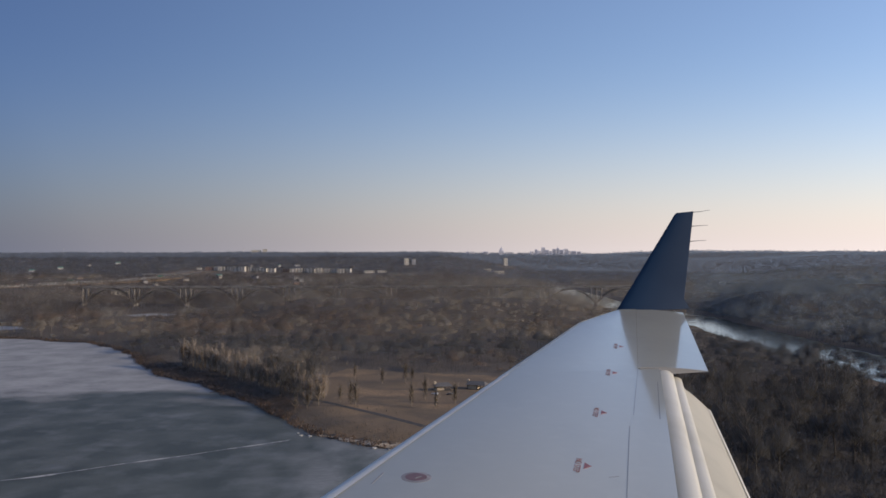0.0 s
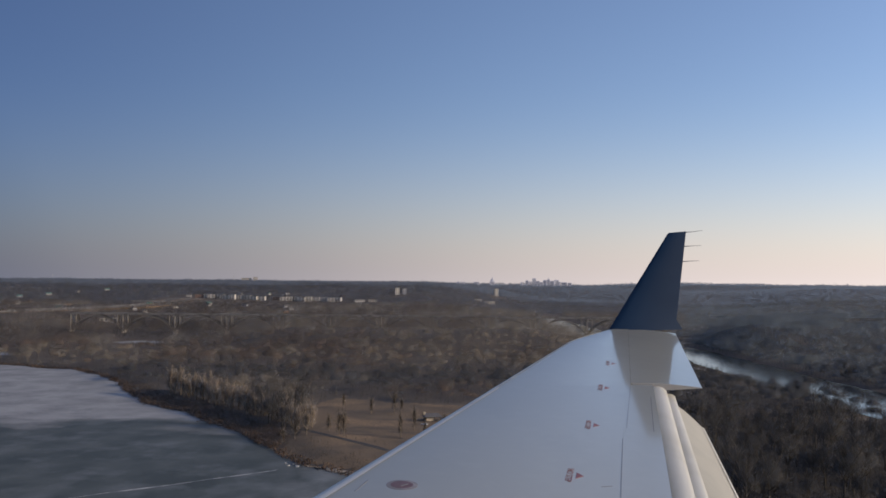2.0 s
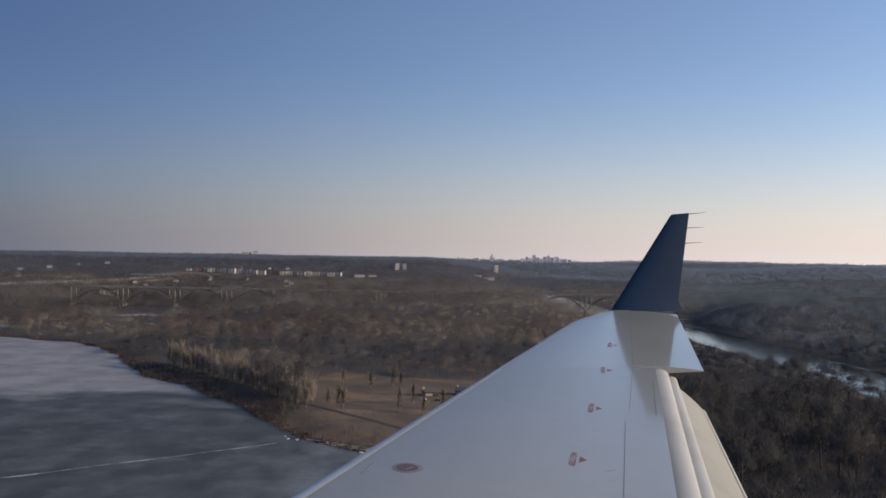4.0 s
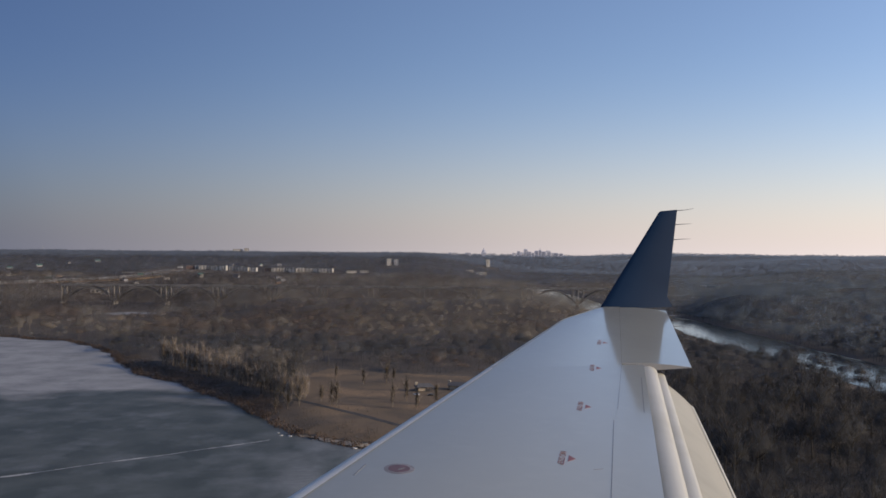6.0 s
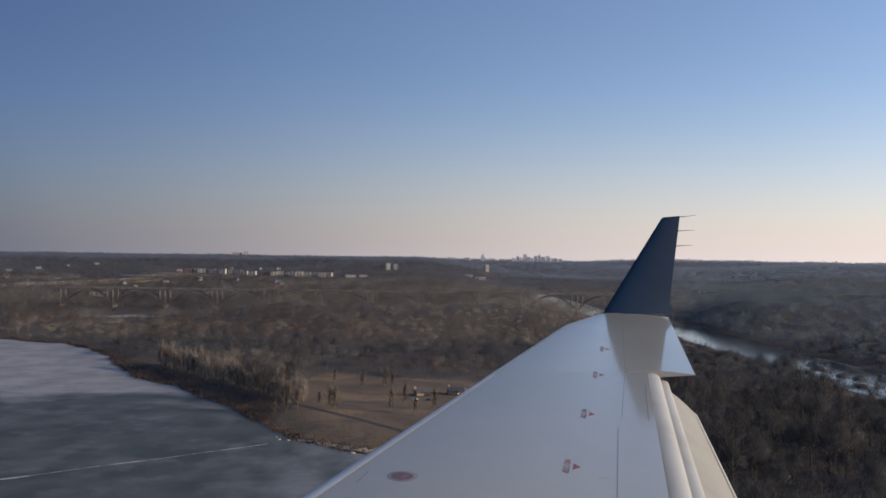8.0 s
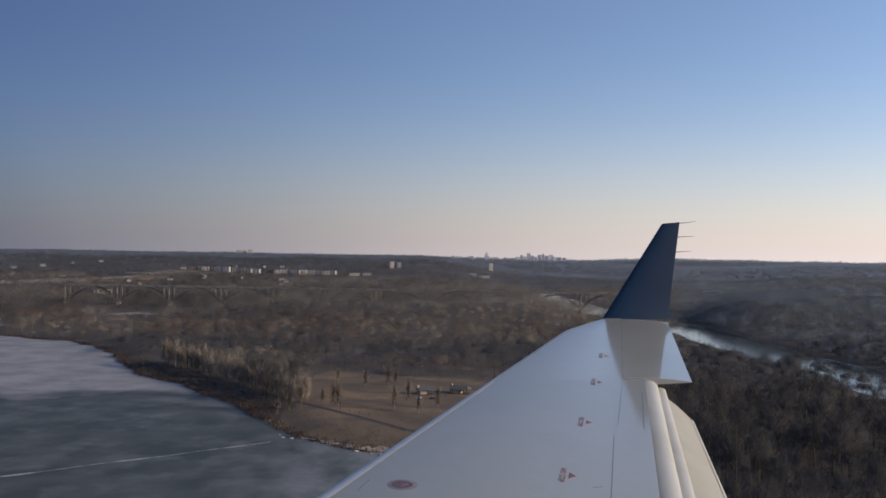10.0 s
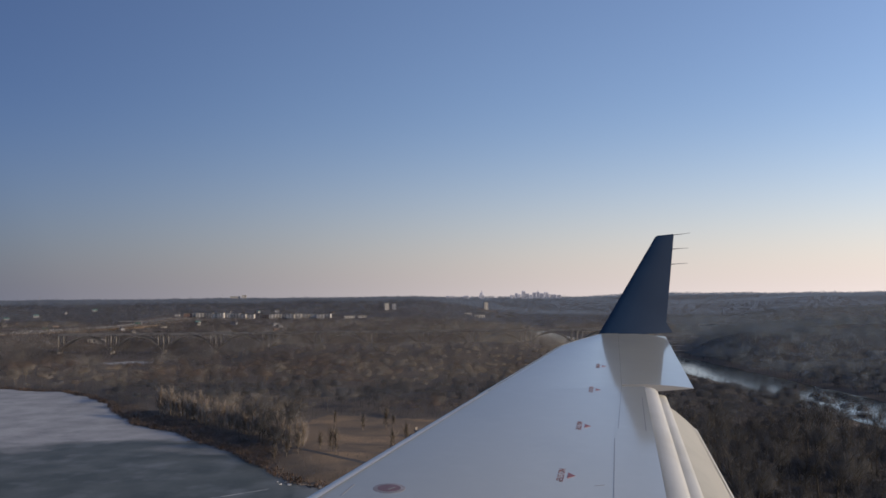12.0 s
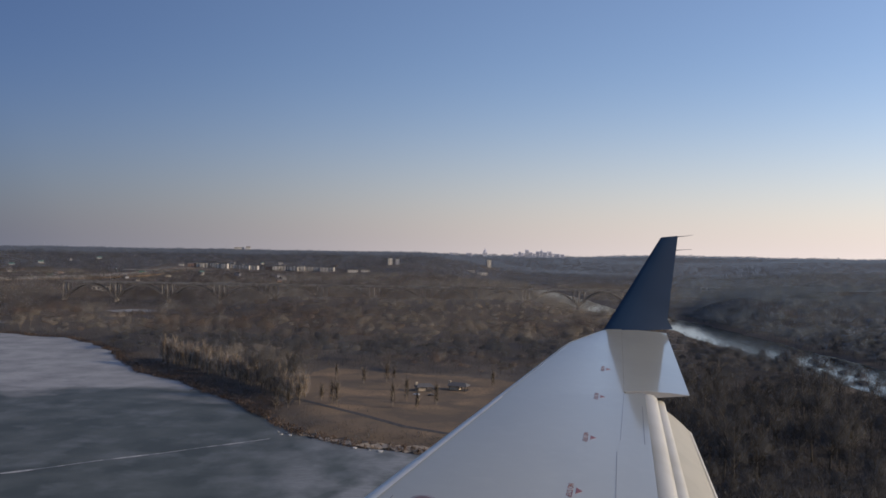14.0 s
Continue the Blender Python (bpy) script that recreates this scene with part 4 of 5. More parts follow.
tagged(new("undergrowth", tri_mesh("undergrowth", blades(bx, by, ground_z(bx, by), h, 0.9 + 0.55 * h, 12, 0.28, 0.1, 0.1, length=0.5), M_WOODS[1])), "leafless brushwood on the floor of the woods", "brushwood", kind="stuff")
bx, by = scatter(290, 700, 4.6, 33)
thick = np.degrees(np.arctan2(bx, by)) > 7.5
bx, by = bx[thick], by[thick]
h = rng.uniform(4.0, 9.5, len(bx)) * (0.75 + 0.25 * np.sin(bx / 17 + 1.5 * np.sin(by / 23)))
tagged(new("undergrowth", tri_mesh("undergrowth", blades(bx, by, ground_z(bx, by), h, 1.4 + 0.5 * h, 44, 0.34, 0.12, 0.12, length=0.32, wild=0.5), M_THICKET)), "dense dark thicket under the trees by the lake", "brushwood", kind="stuff")
bx, by = bank_points(LAKE, 3, 30, 9000)
h = rng.uniform(2.0, 5.0, len(bx))
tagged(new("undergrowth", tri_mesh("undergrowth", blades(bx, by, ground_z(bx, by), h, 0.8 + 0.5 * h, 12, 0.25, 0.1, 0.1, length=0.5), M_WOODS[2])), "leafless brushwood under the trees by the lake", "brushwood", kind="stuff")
by = rng.uniform(560, 1240, 3600)
bx = np.interp(by, [430, 600, 850, 1100, 1320], [326, 335, 324, 317, 318]) - rng.uniform(1, 100, 3600) ** 1.0
dry = ~inside(RIVER, bx, by)
bx, by = bx[dry], by[dry]
h = rng.uniform(1.6, 4.0, len(bx))
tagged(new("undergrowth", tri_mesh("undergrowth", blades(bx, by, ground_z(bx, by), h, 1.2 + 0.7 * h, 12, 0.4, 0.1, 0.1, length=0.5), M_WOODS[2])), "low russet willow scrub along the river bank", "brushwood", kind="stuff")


def tree_meshes(seed, height, narrow=1.0, twigs=None, bark=None, first=0.42):
    """One bare tree: trunk with limbs, and a crown of thin branches and twigs."""
    r = random.Random(seed)
    wood_v, wood_f, twig = [], [], []

    def limb(p, d, length, radius, bend):
        mid = p + d * length * 0.5 + Vector((r.uniform(-1, 1), r.uniform(-1, 1), r.uniform(0, 0.6))) * bend
        end = mid + (d + Vector((0, 0, 0.25))).normalized() * length * 0.5
        v, f = tube([p, mid, end], [radius, radius * 0.65, radius * 0.28], 5 if radius > 0.12 else 3)
        k = len(wood_v)
        wood_v.extend(v)
        wood_f.extend(tuple(i + k for i in q) for q in f)
        return mid, end

    def shoots(p, d, count, length):
        for _ in range(count):
            q = p + d * r.uniform(-0.5, 0.5)
            e = (d * 0.7 + Vector((r.gauss(0, 0.65), r.gauss(0, 0.65), r.gauss(0.45, 0.45)))).normalized()
            s = e.cross(Vector((r.gauss(0, 1), r.gauss(0, 1), r.gauss(0, 1)))).normalized() * r.uniform(0.05, 0.09)
            tip = q + e * length * r.uniform(0.5, 1.2)
            twig.extend((q - s, q + s, tip))

    trunk_top = Vector((r.uniform(-0.8, 0.8), r.uniform(-0.8, 0.8), height * 0.62))
    v, f = tube([(0, 0, -0.8), trunk_top * 0.35, trunk_top * 0.7, trunk_top], [height * 0.021, height * 0.016, height * 0.012, height * 0.007], 6)
    wood_v.extend(v)
    wood_f.extend(f)
    for i in range(r.randint(8, 10)):
        k = r.uniform(first, 1.0)
        p = trunk_top * k
        a = 2.4 * i + r.uniform(-0.4, 0.4)
        lean = r.uniform(0.45, 1.0) * (1.25 - 0.5 * k) * narrow
        d = Vector((1.25 * math.cos(a) * lean, 1.25 * math.sin(a) * lean, 1.0)).normalized()
        mid, end = limb(p, d, height * r.uniform(0.30, 0.44), height * 0.0085, 0.5)
        for j in range(r.randint(4, 6)):
            q = mid.lerp(end, r.uniform(-0.4, 1.0))
            e = (d + Vector((r.gauss(0, 0.55), r.gauss(0, 0.55), r.gauss(0.3, 0.3)))).normalized()
            m2, e2 = limb(q, e, height * r.uniform(0.12, 0.2), height * 0.0042, 0.2)
            shoots(m2, e, 4, height * 0.10)
            shoots(e2, e, 5, height * 0.10)
        shoots(end, d, 10, height * 0.1)
    tri = np.array([tuple(p) for p in twig]).reshape(-1, 3, 3)
    face = (tri.mean(1) - np.array([0, 0, 0.5 * height])) * np.array([1, 1, 0.7]) + np.array([0, 0, 0.12 * height])
    tri, face = outward(tri, face)
    crown = tri.reshape(-1, 3), np.repeat(face, 3, 0)
    one = lambda q: np.array([q])
    haze = blades(one(0.0), one(0.0), one(0.0), one(height), one(0.40 * height), 380, 0.28, low=0.26, length=0.10, seg=8, fill=0.5, wild=0.5)
    crown = np.concatenate([crown[0], haze[0]]), np.concatenate([crown[1], haze[1]])
    if twigs:     # a narrow column of upright shoots
        crown = blades(one(0.0), one(0.0), one(0.0), one(height), one(0.18 * height), 1100, 0.26, low=0.03, length=0.16)
    return mesh_of("trunk", wood_v, wood_f, bark or M_BARK, True), tri_mesh("crown", crown, twigs or M_TWIG)


KINDS = [tree_meshes(40 + i, hh) for i, hh in enumerate((12.5, 14.5, 16.0, 13.5, 17.5, 11.0, 15.0))]
near_z = ground_z(near_x, near_y)
near_size = 1.42 * stand(near_x, near_y) + 0.12
for i in range(len(near_x)):
    trunk_me, crown_me = KINDS[i % len(KINDS)]
    s = float(near_size[i])
    m = pose(float(near_x[i]), float(near_y[i]), float(near_z[i]), 0, 0, float(rng.uniform(0, 360))) @ Matrix.Diagonal((s * 1.05, s * 1.05, s, 1))
    tree = thing("bare_tree", m, "bare winter tree with grey trunk and brown twigs", "tree", "trees by the lake")
    part("trunk", trunk_me, tree)
    part("crown", crown_me, tree)


# pale poplars in a row behind the shore, and single trees on the meadow
POPLARS = [tree_meshes(70 + i, hh, 0.42, M_POPLAR, M_PALEBARK, 0.14) for i, hh in enumerate((21.0, 24.0, 19.0))]
row = [(-246, 768), (-205, 716), (-165, 668), (-128, 622), (-95, 578)]
pop_rng = random.Random(21)
for i in range(100):
    t = 4 * (i + pop_rng.uniform(-0.4, 0.4)) / 100
    t = min(max(t, 0.0), 3.999)
    p, q = row[int(t)], row[int(t) + 1]
    back = pop_rng.uniform(-3, 15)
    x, y = p[0] + (q[0] - p[0]) * (t % 1) + 0.72 * back, p[1] + (q[1] - p[1]) * (t % 1) + 0.66 * back
    s = pop_rng.uniform(0.8, 1.12) * (1.0 - 0.05 * t)
    m = pose(x, y, float(ground_z(np.array([x]), np.array([y]))[0]), 0, 0, pop_rng.uniform(0, 360)) @ Matrix.Diagonal((s, s, 0.88 * s, 1))
    tree = thing("poplar_tree", m, "tall narrow bare poplar with pale tan twigs", "tree", "poplars along the shore")
    part("trunk", POPLARS[i % 3][0], tree)
    part("crown", POPLARS[i % 3][1], tree)
M_MEADOWTWIG = wood_material("meadow_twigs", (0.16, 0.122, 0.09), 0.15, 0.32)
SINGLES = [tree_meshes(90 + i, hh, 1.15, M_MEADOWTWIG, M_PALEBARK, 0.3) for i, hh in enumerate((13.0, 15.5, 11.5))]
for i, (x, y, s) in enumerate(((-96, 552, 0.8), (-90, 560, 0.9), (-103, 548, 0.75), (-70, 566, 1.1), (-66, 558, 1.0), (-78, 575, 0.9), (-57, 656, 0.9), (-40, 660, 1.0), (-35, 668, 0.9), (-81, 683, 0.8), (-30, 560, 0.9), (-14, 552, 0.9), (-2, 570, 1.0), (-22, 585, 0.9), (40, 650, 1.0), (60, 600, 0.9))):
    m = pose(x, y, float(ground_z(np.array([x]), np.array([y]))[0]), 0, 0, 47.0 * i) @ Matrix.Diagonal((s, s, 1.2 * s, 1))
    tree = thing("bare_tree", m, "bare winter tree standing alone on the dry meadow", "tree", "meadow trees")
    part("trunk", SINGLES[i % 3][0], tree)
    part("crown", SINGLES[i % 3][1], tree)


# ---- the highway ----
def road_at(d, off):
    """A place along the highway: metres from its start, metres to the right; also the heading in degrees."""
    for (x0, y0), (x1, y1) in zip(HIGHWAY, HIGHWAY[1:]):
        n = math.hypot(x1 - x0, y1 - y0)
        if d <= n:
            break
        d -= n
    ux, uy = (x1 - x0) / n, (y1 - y0) / n
    x, y = x0 + ux * d + uy * off, y0 + uy * d - ux * off
    base = float(rise(x - uy * off + uy * (22 if off > 0 else -24), y + ux * off - ux * (22 if off > 0 else -24)))
    return x, y, base + 1.0, math.degrees(math.atan2(uy, ux)) - 90


def street_lamp():
    t = thing("street_lamp", pose(0, 0, 0), "tall galvanised street lamp beside the highway", "street lamp", "highway street lamps")
    v, f = tube([(0, 0, -0.8), (0, 0, 6), (0, 0, 11.6), (0.5, 0, 12.2), (2.6, 0, 12.4)], [0.16, 0.13, 0.09, 0.07, 0.05], 8)
    part("pole", mesh_of("pole", v, f, M_STEEL, True), t)
    part("lamp_head", box_mesh("lamp_head", M_STEEL, 0.9, 0.35, 0.16, x=2.9, z=12.32, bevel=0.08), t)
    v, f = tube([(0, 0, -0.8), (0, 0, 0.35)], [0.32, 0.3], 8)
    part("base", mesh_of("base", v, f, M_CONC), t)
    return t


lamp_proto = street_lamp()
spots = [(d, o) for d in range(120, 1150, 90) for o in (-36.0, 34.0)]
for i, (d, o) in enumerate(spots):
    x, y, z, a = road_at(d, o)
    m = pose(x, y, z, 0, 0, a + (180 if o > 0 else 0))
    if i == 0:
        lamp_proto.matrix_basis = m
    else:
        copy_thing(lamp_proto, m)


def car(paint, label):
    t = thing("car", pose(0, 0, 0), label, "car", "cars on the highway")
    prof = [(-2.2, 0.35), (-2.25, 0.75), (-1.9, 0.95), (1.0, 1.0), (2.1, 0.85), (2.25, 0.6), (2.2, 0.35)]
    v, f = loft([[(s * 0.9, y, z) for y, z in prof] for s in (-1, 1)])
    part("body", mesh_of("body", v, f, paint), t)
    cab = [(-1.7, 0.94), (-1.25, 1.42), (0.35, 1.45), (1.15, 0.98)]
    v, f = loft([[(s * (0.84 if z < 1.2 else 0.68), y, z) for y, z in cab] for s in (-1, 1)])
    part("cabin_glass", mesh_of("cabin_glass", v, f, M_PANE), t)
    part("roof", box_mesh("roof", paint, 1.34, 1.5, 0.05, y=-0.45, z=1.43, bevel=0.1), t)
    for sx in (-0.85, 0.85):
        for sy in (-1.35, 1.4):
            v, f = tube([(sx - 0.1, sy, 0.33), (sx + 0.1, sy, 0.33)], [0.33, 0.33], 12)
            part("wheel", mesh_of("wheel", v, f, M_TYRE), t)
    return t


protos = [car(p, "%s car driving on the highway" % n) for p, n in zip(M_PAINTS, ("black", "white", "dark red", "silver grey"))]
for i, (d, o) in enumerate(((220, -20), (300, 20), (355, -26), (420, -20), (500, 25), (585, -21), (660, 20), (760, -26), (850, 25), (980, -20))):
    x, y, z, a = road_at(d, o)
    m = pose(x, y, z, 0, 0, a + (0 if o > 0 else 180))
    if i < 4:
        protos[i].matrix_basis = m
    else:
        copy_thing(protos[i % 4], m)


def gantry(d, o):
    x, y, z, a = road_at(d, o)
    t = thing("road_sign", pose(x, y, z, 0, 0, a), "green highway sign on a steel gantry over the carriageway", "road sign")
    for sx in (-11, 11):
        v, f = tube([(sx, 0, -0.8), (sx, 0, 8.4)], [0.22, 0.18], 8)
        part("post", mesh_of("post", v, f, M_STEEL), t)
    for h in (6.9, 8.2):
        v, f = tube([(-11, 0, h), (11, 0, h)], [0.1, 0.1], 6)
        part("beam", mesh_of("beam", v, f, M_STEEL), t)
    for i in range(10):
        v, f = tube([(-11 + 2.2 * i, 0, 6.9 + 1.3 * (i % 2)), (-8.8 + 2.2 * i, 0, 6.9 + 1.3 * ((i + 1) % 2))], [0.05, 0.05], 4)
        part("brace", mesh_of("brace", v, f, M_STEEL), t)
    for px, w in ((-4.4, 6.4), (3.0, 7.4)):
        panel = part("panel", box_mesh("panel", M_GREEN, w, 0.12, 4.0, x=px, y=-0.3, z=5.6), t, "green sign panel with pale lettering bars")
        for j in range(2):
            part("lettering_bar", box_mesh("lettering_bar", M_MARK, w * 0.6, 0.03, 0.5, x=px, y=-0.378, z=8.2 - 1.3 * j), panel)
    part("exit_plate", box_mesh("exit_plate", M_YELLOW, 5.0, 0.1, 0.9, x=3.6, y=-0.3, z=4.62), t, "yellow plate under the green panel")


gantry(470, 22)
gantry(860, 22)

# steel guard rails
for off in (-33.2, -13.8, 12.2, 31.4):
    rail = thing("guard_rail", pose(0, 0, 0), "galvanised guard rail along the carriageway", "guard rail", "highway guard rails")
    part("rail", ribbon("rail", HIGHWAY, 0.12, 1.25, M_STEEL, off, depth=0.45), rail)
    for i in range(40):
        x, y, z, a = road_at(110 + 24.0 * i, off)
        part("post", box_mesh("post", M_STEEL, 0.14, 0.14, 1.7, z=-1.0), rail, at=pose(x, y, z, 0, 0, a))

# overpass across both carriageways
def overpass(d):
    x, y, z, a = road_at(d, 0)
    t = thing("overpass", pose(x, y, z, 0, 0, a), "pale concrete road overpass across the highway", "overpass")
    v, f = loft([[(xx, yy, zz) for yy, zz in ((-6, 6.0), (-6, 7.2), (6, 7.2), (6, 6.0))] for xx in (-75, -40, 0, 40, 75)])
    part("deck", mesh_of("deck", v, f, M_CONC), t)
    for yy in (-5.8, 5.8):
        part("parapet", box_mesh("parapet", M_CONC, 150, 0.35, 1.0, y=yy, z=7.2), t)
    for xx in (-38, -12, 10, 38):
        part("pier", box_mesh("pier", M_CONC, 1.4, 9, 7.0, x=xx, z=-1.0, bevel=0.3), t)


overpass(960)

# ---- the concrete arch viaduct across the valley ----
def viaduct():
    n, span, top = 11, 91.8, 37.0
    t = thing("viaduct", pose(-578 - span, 1548, 0, 0, 0, 1.2), "long pale concrete open-spandrel arch bridge across the valley", "bridge")
    length = n * span
    part("deck", box_mesh("deck", M_DARKCONC, length, 18, 1.8, x=length / 2, z=top - 1.8), t)
    for yy in (-8.7, 8.7):
        part("parapet", box_mesh("parapet", M_DARKCONC, length, 0.5, 1.4, x=length / 2, y=yy, z=top), t)
    crown = lambda k: 5.0 + (top - 10.5) * (1 - (2 * k / 20 - 1) ** 2)
    rib_v, rib_f = loft([[(k / 20 * span, w, crown(k) + zz) for w, zz in ((-1.9, 0), (1.9, 0), (1.9, 2.6), (-1.9, 2.6))] for k in range(21)])
    rib_me = mesh_of("arch_rib", rib_v, rib_f, M_RIB)
    col_me = {k: box_mesh("spandrel_column", M_CONC, 0.9, 1.6, top - 1.8 - crown(k) - 2.2, z=crown(k) + 2.2) for k in (2.0, 18.0)}
    pier_me = box_mesh("pier", M_CONC, 4.2, 4.6, 12.0, z=-4.6, bevel=1.0)
    post_me = box_mesh("pier_column", M_CONC, 1.4, 2.0, top - 1.8 - 7.4, z=7.4)
    for i in range(n + 1):
        for w in (-6.3, 6.3):
            part("pier", pier_me, t, at=pose(i * span, w, 0))
            part("pier_column", post_me, t, at=pose(i * span, w, 0))
            if i < n:
                part("arch_rib", rib_me, t, at=pose(i * span, w, 0))
                for k, me in col_me.items():
                    part("spandrel_column", me, t, at=pose(i * span + span * k / 20, w, 0))


viaduct()


# ---- buildings ----
def land(x, y):
    return float(ground_z(np.array([x]), np.array([y]))[0])


def apartment(w, d, h, wall, name="apartment_building", label="pale flat-roofed apartment building among bare trees", group="apartment buildings", rows=4):
    t = thing(name, pose(0, 0, 0), label, "building", group)
    part("wall", box_mesh("wall", wall, w, d, h + 4, z=-4), t)
    part("roof", box_mesh("roof", M_ROOF, w + 0.8, d + 0.8, 0.7, z=h), t)
    for j in range(rows):
        for i in range(max(2, int(w / 7))):
            n = max(2, int(w / 7))
            part("window", box_mesh("window", M_PANE, w / n * 0.55, 0.12, h / rows * 0.5, x=-w / 2 + w / n * (i + 0.5), y=-d / 2 - 0.03, z=h / rows * (j + 0.3)), t)
    return t


apt = [apartment(20, 14, 12, M_WALLS[0]), apartment(18, 13, 15, M_WALLS[0], label="tall cream apartment block among bare trees"), apartment(24, 14, 10, M_WALLS[1], label="low brown brick apartment building among bare trees", rows=3)]
r2 = random.Random(5)
n = 0
for i in range(20):
    x = -760 + 21.5 * i + r2.uniform(-4, 4) + (18 if i > 9 else 0)
    y = 2640 + r2.uniform(-18, 18)
    k = 0 if i % 5 else (1 if i % 2 else 2)
    m = pose(x, y, land(x, y), 0, 0, r2.uniform(-12, 12))
    if n < 3 and k == n:
        apt[k].matrix_basis = m
        n += 1
    else:
        copy_thing(apt[k], m)
for k in range(n, 3):
    x = -240 + 50 * k
    apt[k].matrix_basis = pose(x, 2700, land(x, 2700), 0, 0, 8)


def house(w, d, h, wall, roof, label):
    t = thing("house", pose(0, 0, 0), label, "house", "houses on the bluff")
    part("wall", box_mesh("wall", wall, w, d, h + 3, z=-3), t)
    e = 0.6
    v = [(-w / 2 - e, -d / 2 - e, h), (w / 2 + e, -d / 2 - e, h), (w / 2 + e, d / 2 + e, h), (-w / 2 - e, d / 2 + e, h), (-w / 2 - e, 0, h + d * 0.36), (w / 2 + e, 0, h + d * 0.36)]
    part("roof", mesh_of("roof", v, [(0, 1, 5, 4), (2, 3, 4, 5), (1, 2, 5), (3, 0, 4), (3, 2, 1, 0)], roof), t)
    for i in (-0.3, 0.0, 0.3):
        part("window", box_mesh("window", M_PANE, 1.3, 0.1, 1.4, x=i * w, y=-d / 2 - 0.03, z=1.2), t)
    part("chimney", box_mesh("chimney", M_WALLS[1], 0.9, 0.9, d * 0.36 + 1.2, x=w * 0.3, y=0.8, z=h), t)
    return t


homes = [house(14, 9, 5, M_WALLS[0], M_ROOF, "white house with a grey gable roof among trees"), house(16, 10, 5.5, M_WALLS[2], M_ROOF, "grey house with a dark gable roof among trees"),
         house(15, 9, 5, M_WALLS[0], M_GREENROOF, "pale house with a green gable roof among trees"), house(13, 9, 5, M_WALLS[1], M_ROOF, "brown brick house with a grey gable roof")]
for i, (x, y) in enumerate(HOMES):
    m = pose(x, y, land(x, y), 0, 0, r2.uniform(-60, 60))
    if i < 4:
        homes[i].matrix_basis = m
    else:
        copy_thing(homes[(0, 1, 3, 1, 0, 2)[i % 6]], m)

# a pale roadside hall and a works building on the valley floor
hall = apartment(34, 14, 8, M_WALLS[0], "roadside_hall", "low pale hall beside the highway", "valley halls", 1)
hall.matrix_basis = pose(-700, 1790, land(-700, 1790), 0, 0, 20)
works = apartment(52, 18, 9, M_WALLS[0], "works_building", "long white works building in the far woods", "valley halls", 1)
works.matrix_basis = pose(760, 2450, land(760, 2450), 0, 0, -10)

# single blocks and halls standing clear of the trees towards the city
for w, d_, h, wall, x, y, rows, label in ((14, 13, 22, 0, -172, 2900, 5, "tall cream apartment block above the woods"), (12, 13, 19, 2, -148, 2910, 5, "grey apartment block above the woods"),
                                          (16, 12, 30, 0, 194, 3560, 6, "white slab tower standing above the far woods"), (30, 14, 7, 0, -270, 2640, 1, "low white hall among far bare trees"),
                                          (26, 14, 6, 0, -232, 2655, 1, "low white hall among far bare trees"), (34, 15, 8, 0, 138, 2950, 1, "low white hall among far bare trees"), (22, 12, 8, 0, 100, 2965, 1, "low white hall among far bare trees")):
    block = apartment(w, d_, h, M_WALLS[wall], "apartment_block" if rows > 1 else "far_hall", label, "buildings in the far woods", rows)
    block.matrix_basis = pose(x, y, land(x, y), 0, 0, 14)

# a pale institution on the crest of the hill
for w, h, x, label in ((46, 11, -985, "long pale building on the crest of the wooded hill"), (22, 16, -942, "white block on the crest of the wooded hill")):
    crest = apartment(w, 16, h + 9, M_WALLS[0], "hilltop_building", label, "hilltop buildings", 3)
    crest.matrix_basis = pose(x, 4230, land(x, 4230), 0, 0, 12)

# lattice mast on the hill
def mast(x, y, h):
    t = thing("radio_mast", pose(x, y, land(x, y)), "slender steel radio mast on the wooded bluff", "mast", "radio masts")
    for k in range(3):
        a = 2.1 * k
        v, f = tube([(1.6 * math.cos(a), 1.6 * math.sin(a), -1), (0.3 * math.cos(a), 0.3 * math.sin(a), h)], [0.35, 0.25], 5)
        part("leg", mesh_of("leg", v, f, M_STEEL), t)
    for j in range(6):
        part("platform", box_mesh("platform", M_STEEL, 2.6 - 0.3 * j, 2.6 - 0.3 * j, 0.4, z=h * (j + 1) / 7), t)


mast(-1052, 4250, 30)
mast(-1850, 4050, 30)


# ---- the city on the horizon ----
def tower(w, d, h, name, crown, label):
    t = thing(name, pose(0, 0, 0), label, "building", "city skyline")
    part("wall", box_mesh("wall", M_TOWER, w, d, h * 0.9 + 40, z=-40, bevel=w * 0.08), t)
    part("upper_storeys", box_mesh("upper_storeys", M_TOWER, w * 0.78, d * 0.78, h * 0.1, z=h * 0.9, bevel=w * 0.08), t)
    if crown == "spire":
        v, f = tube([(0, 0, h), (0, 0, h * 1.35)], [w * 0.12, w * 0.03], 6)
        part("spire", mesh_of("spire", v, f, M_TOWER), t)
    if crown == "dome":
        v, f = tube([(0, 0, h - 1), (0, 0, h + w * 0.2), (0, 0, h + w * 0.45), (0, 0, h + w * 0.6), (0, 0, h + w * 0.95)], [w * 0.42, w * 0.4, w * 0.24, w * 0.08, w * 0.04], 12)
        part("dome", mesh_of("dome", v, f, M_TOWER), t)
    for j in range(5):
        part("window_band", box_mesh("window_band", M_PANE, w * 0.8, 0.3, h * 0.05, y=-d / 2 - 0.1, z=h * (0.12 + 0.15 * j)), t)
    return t


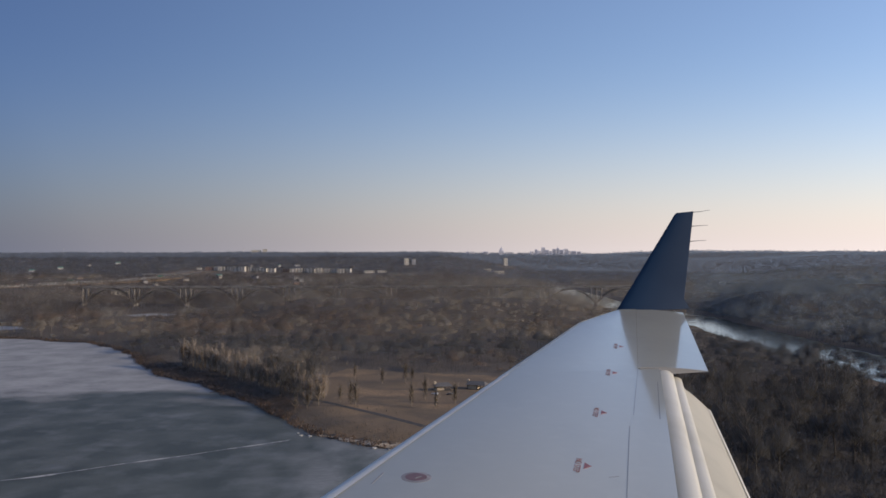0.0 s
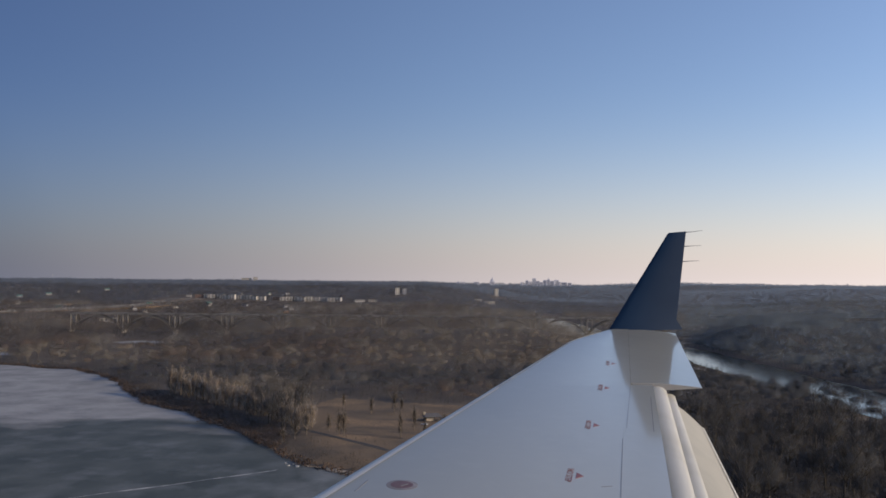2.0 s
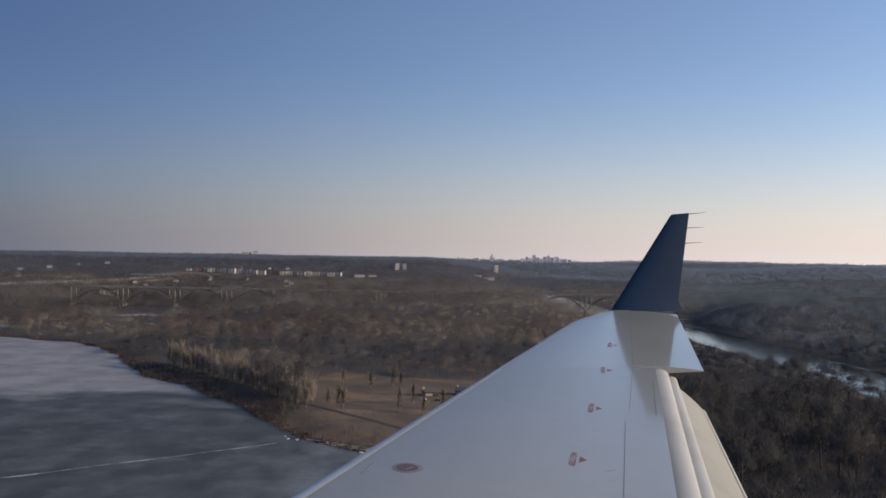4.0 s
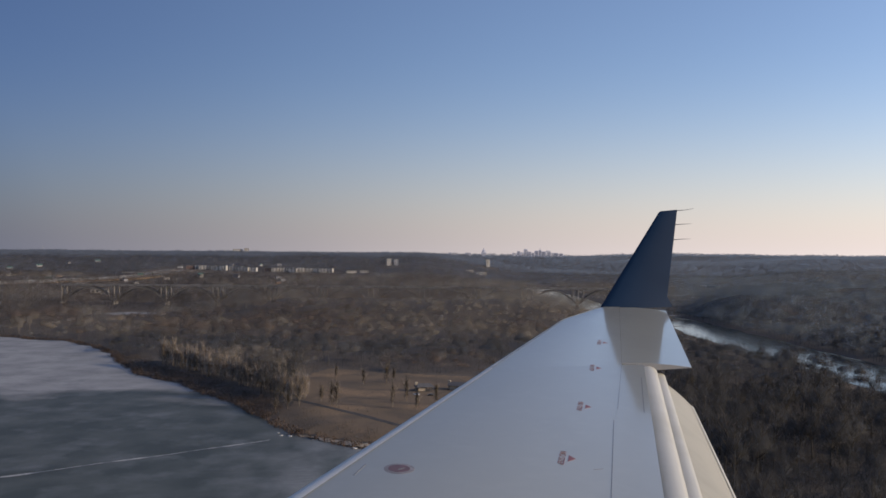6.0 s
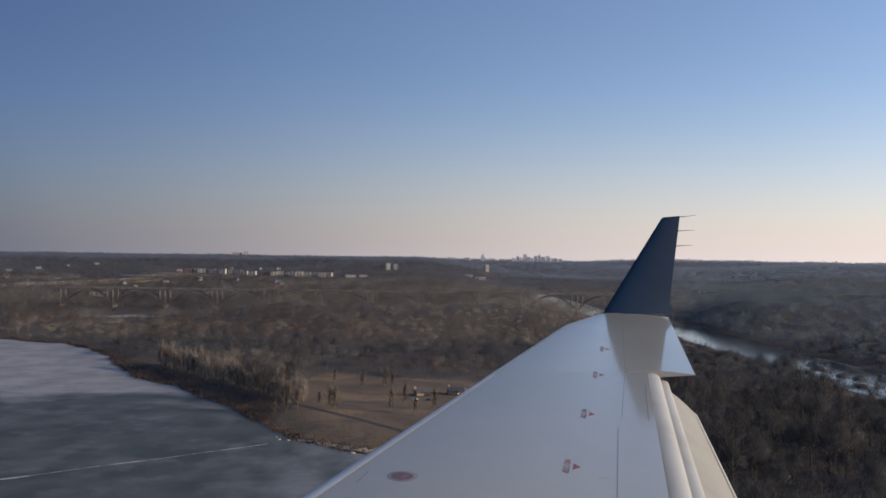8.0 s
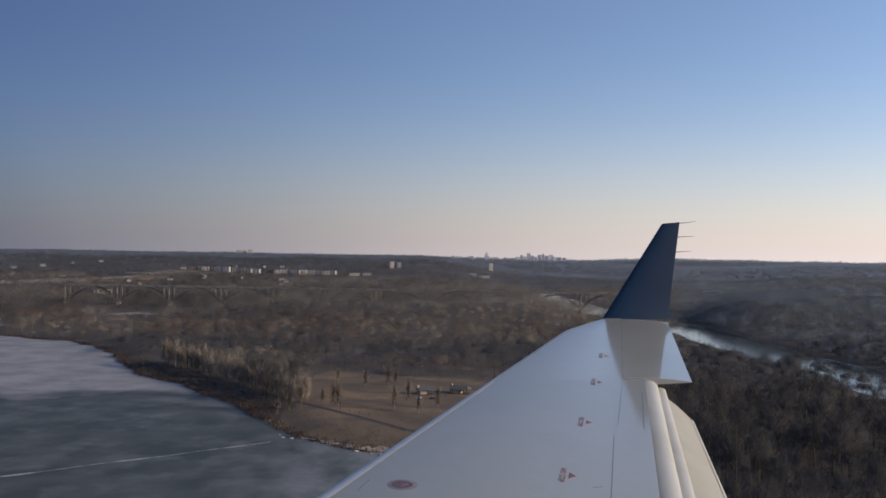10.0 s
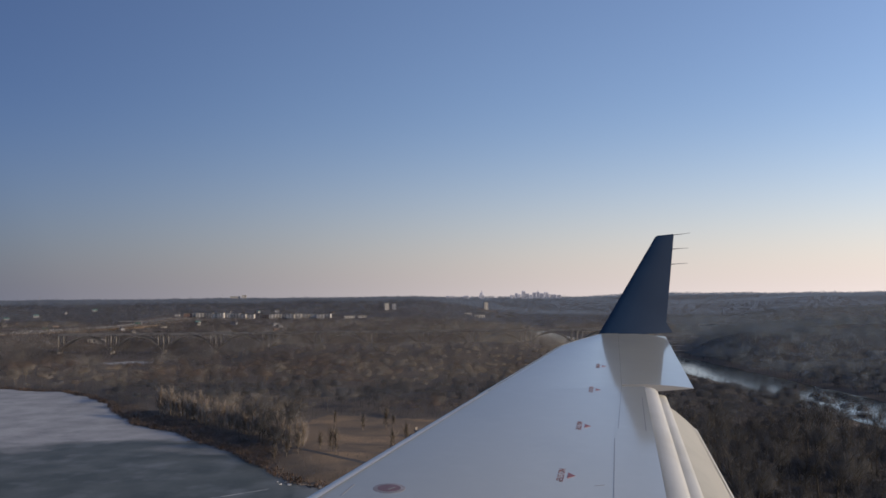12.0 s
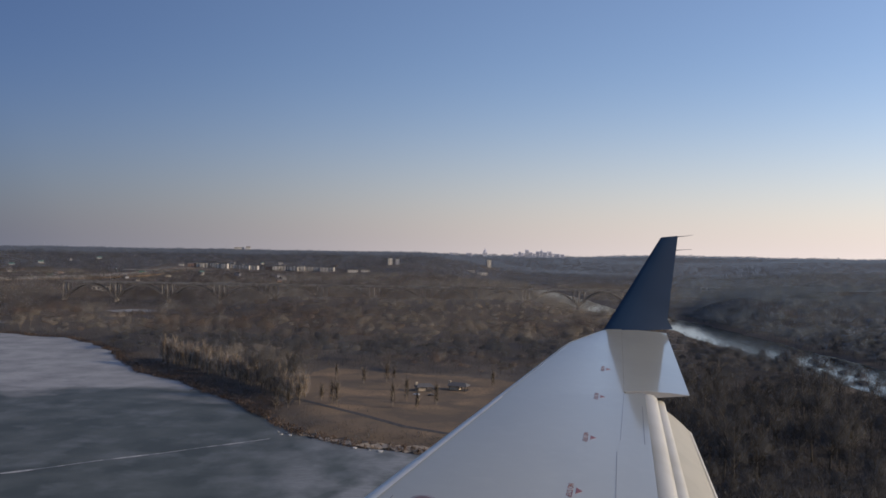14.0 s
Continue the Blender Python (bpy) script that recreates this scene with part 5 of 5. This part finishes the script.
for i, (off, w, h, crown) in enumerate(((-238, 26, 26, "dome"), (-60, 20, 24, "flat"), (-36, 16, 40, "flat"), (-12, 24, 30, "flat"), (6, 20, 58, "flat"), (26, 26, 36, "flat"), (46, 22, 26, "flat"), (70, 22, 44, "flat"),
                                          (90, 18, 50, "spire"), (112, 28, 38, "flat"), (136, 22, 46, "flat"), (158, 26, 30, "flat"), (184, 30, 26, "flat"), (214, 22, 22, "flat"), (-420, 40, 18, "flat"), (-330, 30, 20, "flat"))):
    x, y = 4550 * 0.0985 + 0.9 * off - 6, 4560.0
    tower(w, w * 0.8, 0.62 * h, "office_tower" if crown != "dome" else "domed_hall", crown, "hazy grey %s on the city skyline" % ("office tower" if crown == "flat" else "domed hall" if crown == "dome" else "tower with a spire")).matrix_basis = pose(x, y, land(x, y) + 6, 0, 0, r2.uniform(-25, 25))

# ---- litter of the shore ----
log_rng = random.Random(11)
NEARBANK = [i for i, (x, y) in enumerate(LAKE) if -260 < x < 0 and 430 < y < 730]
for i in range(7):
    k = log_rng.choice(NEARBANK)
    x, y = LAKE[k]
    log = thing("fallen_log", pose(x + log_rng.uniform(1, 4), y, 0.02, 0, 0, log_rng.uniform(0, 180)), "weathered fallen log lying on the lake ice", "log", "logs on the shore")
    v, f = tube([(-3.5, 0, 0.2), (0, 0.2, 0.25), (3.0, -0.1, 0.2)], [0.24, 0.2, 0.1], 7)
    part("stem", mesh_of("stem", v, f, M_BARK), log)
    v, f = tube([(1.0, 0, 0.25), (1.8, 0.9, 0.8)], [0.09, 0.04], 5)
    part("branch", mesh_of("branch", v, f, M_BARK), log)


# ---- the park shelter on the meadow ----
def shelter(x, y, turn, w, d, h, label):
    t = thing("park_shelter", pose(x, y, land(x, y) + 0.1, 0, 0, turn), label, "shelter", "park shelters")
    part("wall", box_mesh("wall", M_STONE, w * 0.55, d * 0.8, h + 0.6, x=-w * 0.2, z=-0.6), t)
    part("floor_slab", box_mesh("floor_slab", M_PATH, w + 1.5, d + 1.5, 0.55, z=-0.4), t)
    for sx in (-0.46, 0.1, 0.46):
        for sy in (-0.44, 0.44):
            part("post", box_mesh("post", M_BARK, 0.35, 0.35, h, x=sx * w, y=sy * d, z=0.1), t)
    e = 1.2
    v = [(-w / 2 - e, -d / 2 - e, h), (w / 2 + e, -d / 2 - e, h), (w / 2 + e, d / 2 + e, h), (-w / 2 - e, d / 2 + e, h), (-w / 2 + 1, 0, h + 2.2), (w / 2 - 1, 0, h + 2.2)]
    part("roof", mesh_of("roof", v, [(0, 1, 5, 4), (2, 3, 4, 5), (1, 2, 5), (3, 0, 4), (3, 2, 1, 0)], M_ROOF), t)
    part("chimney", box_mesh("chimney", M_STONE, 1.6, 1.6, h + 3.6, x=-w * 0.52, z=-0.4), t)


shelter(-11, 628, 15, 11, 7, 3.2, "brown stone picnic shelter with a dark hipped roof")
shelter(14, 634, -20, 13, 8, 3.4, "larger brown stone picnic shelter with a dark hipped roof")
for i, (x, y) in enumerate(((-16, 608), (-6, 606))):
    protos_m = pose(x, y, land(x, y) + 0.12, 0, 0, 70 + 20 * i)
    tagged(copy_thing(protos[(1, 0)[i]], protos_m), "%s car parked by the picnic shelter" % ("white", "black")[i], group="parked cars")

# old footing stones near the shore
for i in range(5):
    x, y = -64 + 6.5 * i, 556 - 5.0 * i
    stone = thing("marker_post", pose(x, y, land(x, y), 0, 0, 12 * i), "short weathered wooden post on the meadow", "post", "meadow posts")
    v, f = tube([(0, 0, -0.4), (0, 0, 1.2), (0.05, 0, 1.5)], [0.16, 0.15, 0.11], 7)
    part("stem", mesh_of("stem", v, f, M_BARK), stone)


# shards of ice pushed up on the shore
shard_rng = random.Random(4)
for i, (x, y) in enumerate(((-88, 487), (-86, 490), (-83, 485), (-91, 493), (-44, 457), (-36, 453), (-30, 450))):
    w = shard_rng.uniform(0.6, 1.5)
    ob = thing("ice_shard", pose(x, y, 0.0, shard_rng.uniform(-8, 8), shard_rng.uniform(-8, 8), shard_rng.uniform(0, 360)), "white slab of broken ice pushed onto the shore", "ice", "ice slabs on the shore")
    v, f = loft([[(w * k * math.cos(a) * (1.4 + 0.3 * math.sin(3 * a + i)), w * k * math.sin(a), z) for a in (0.0, 0.9, 1.9, 2.8, 3.9, 5.1)] for k, z in ((1.0, -0.1), (1.0, 0.35), (0.85, 0.5))])
    part("slab", mesh_of("slab", v, f, M_CRACK), ob)
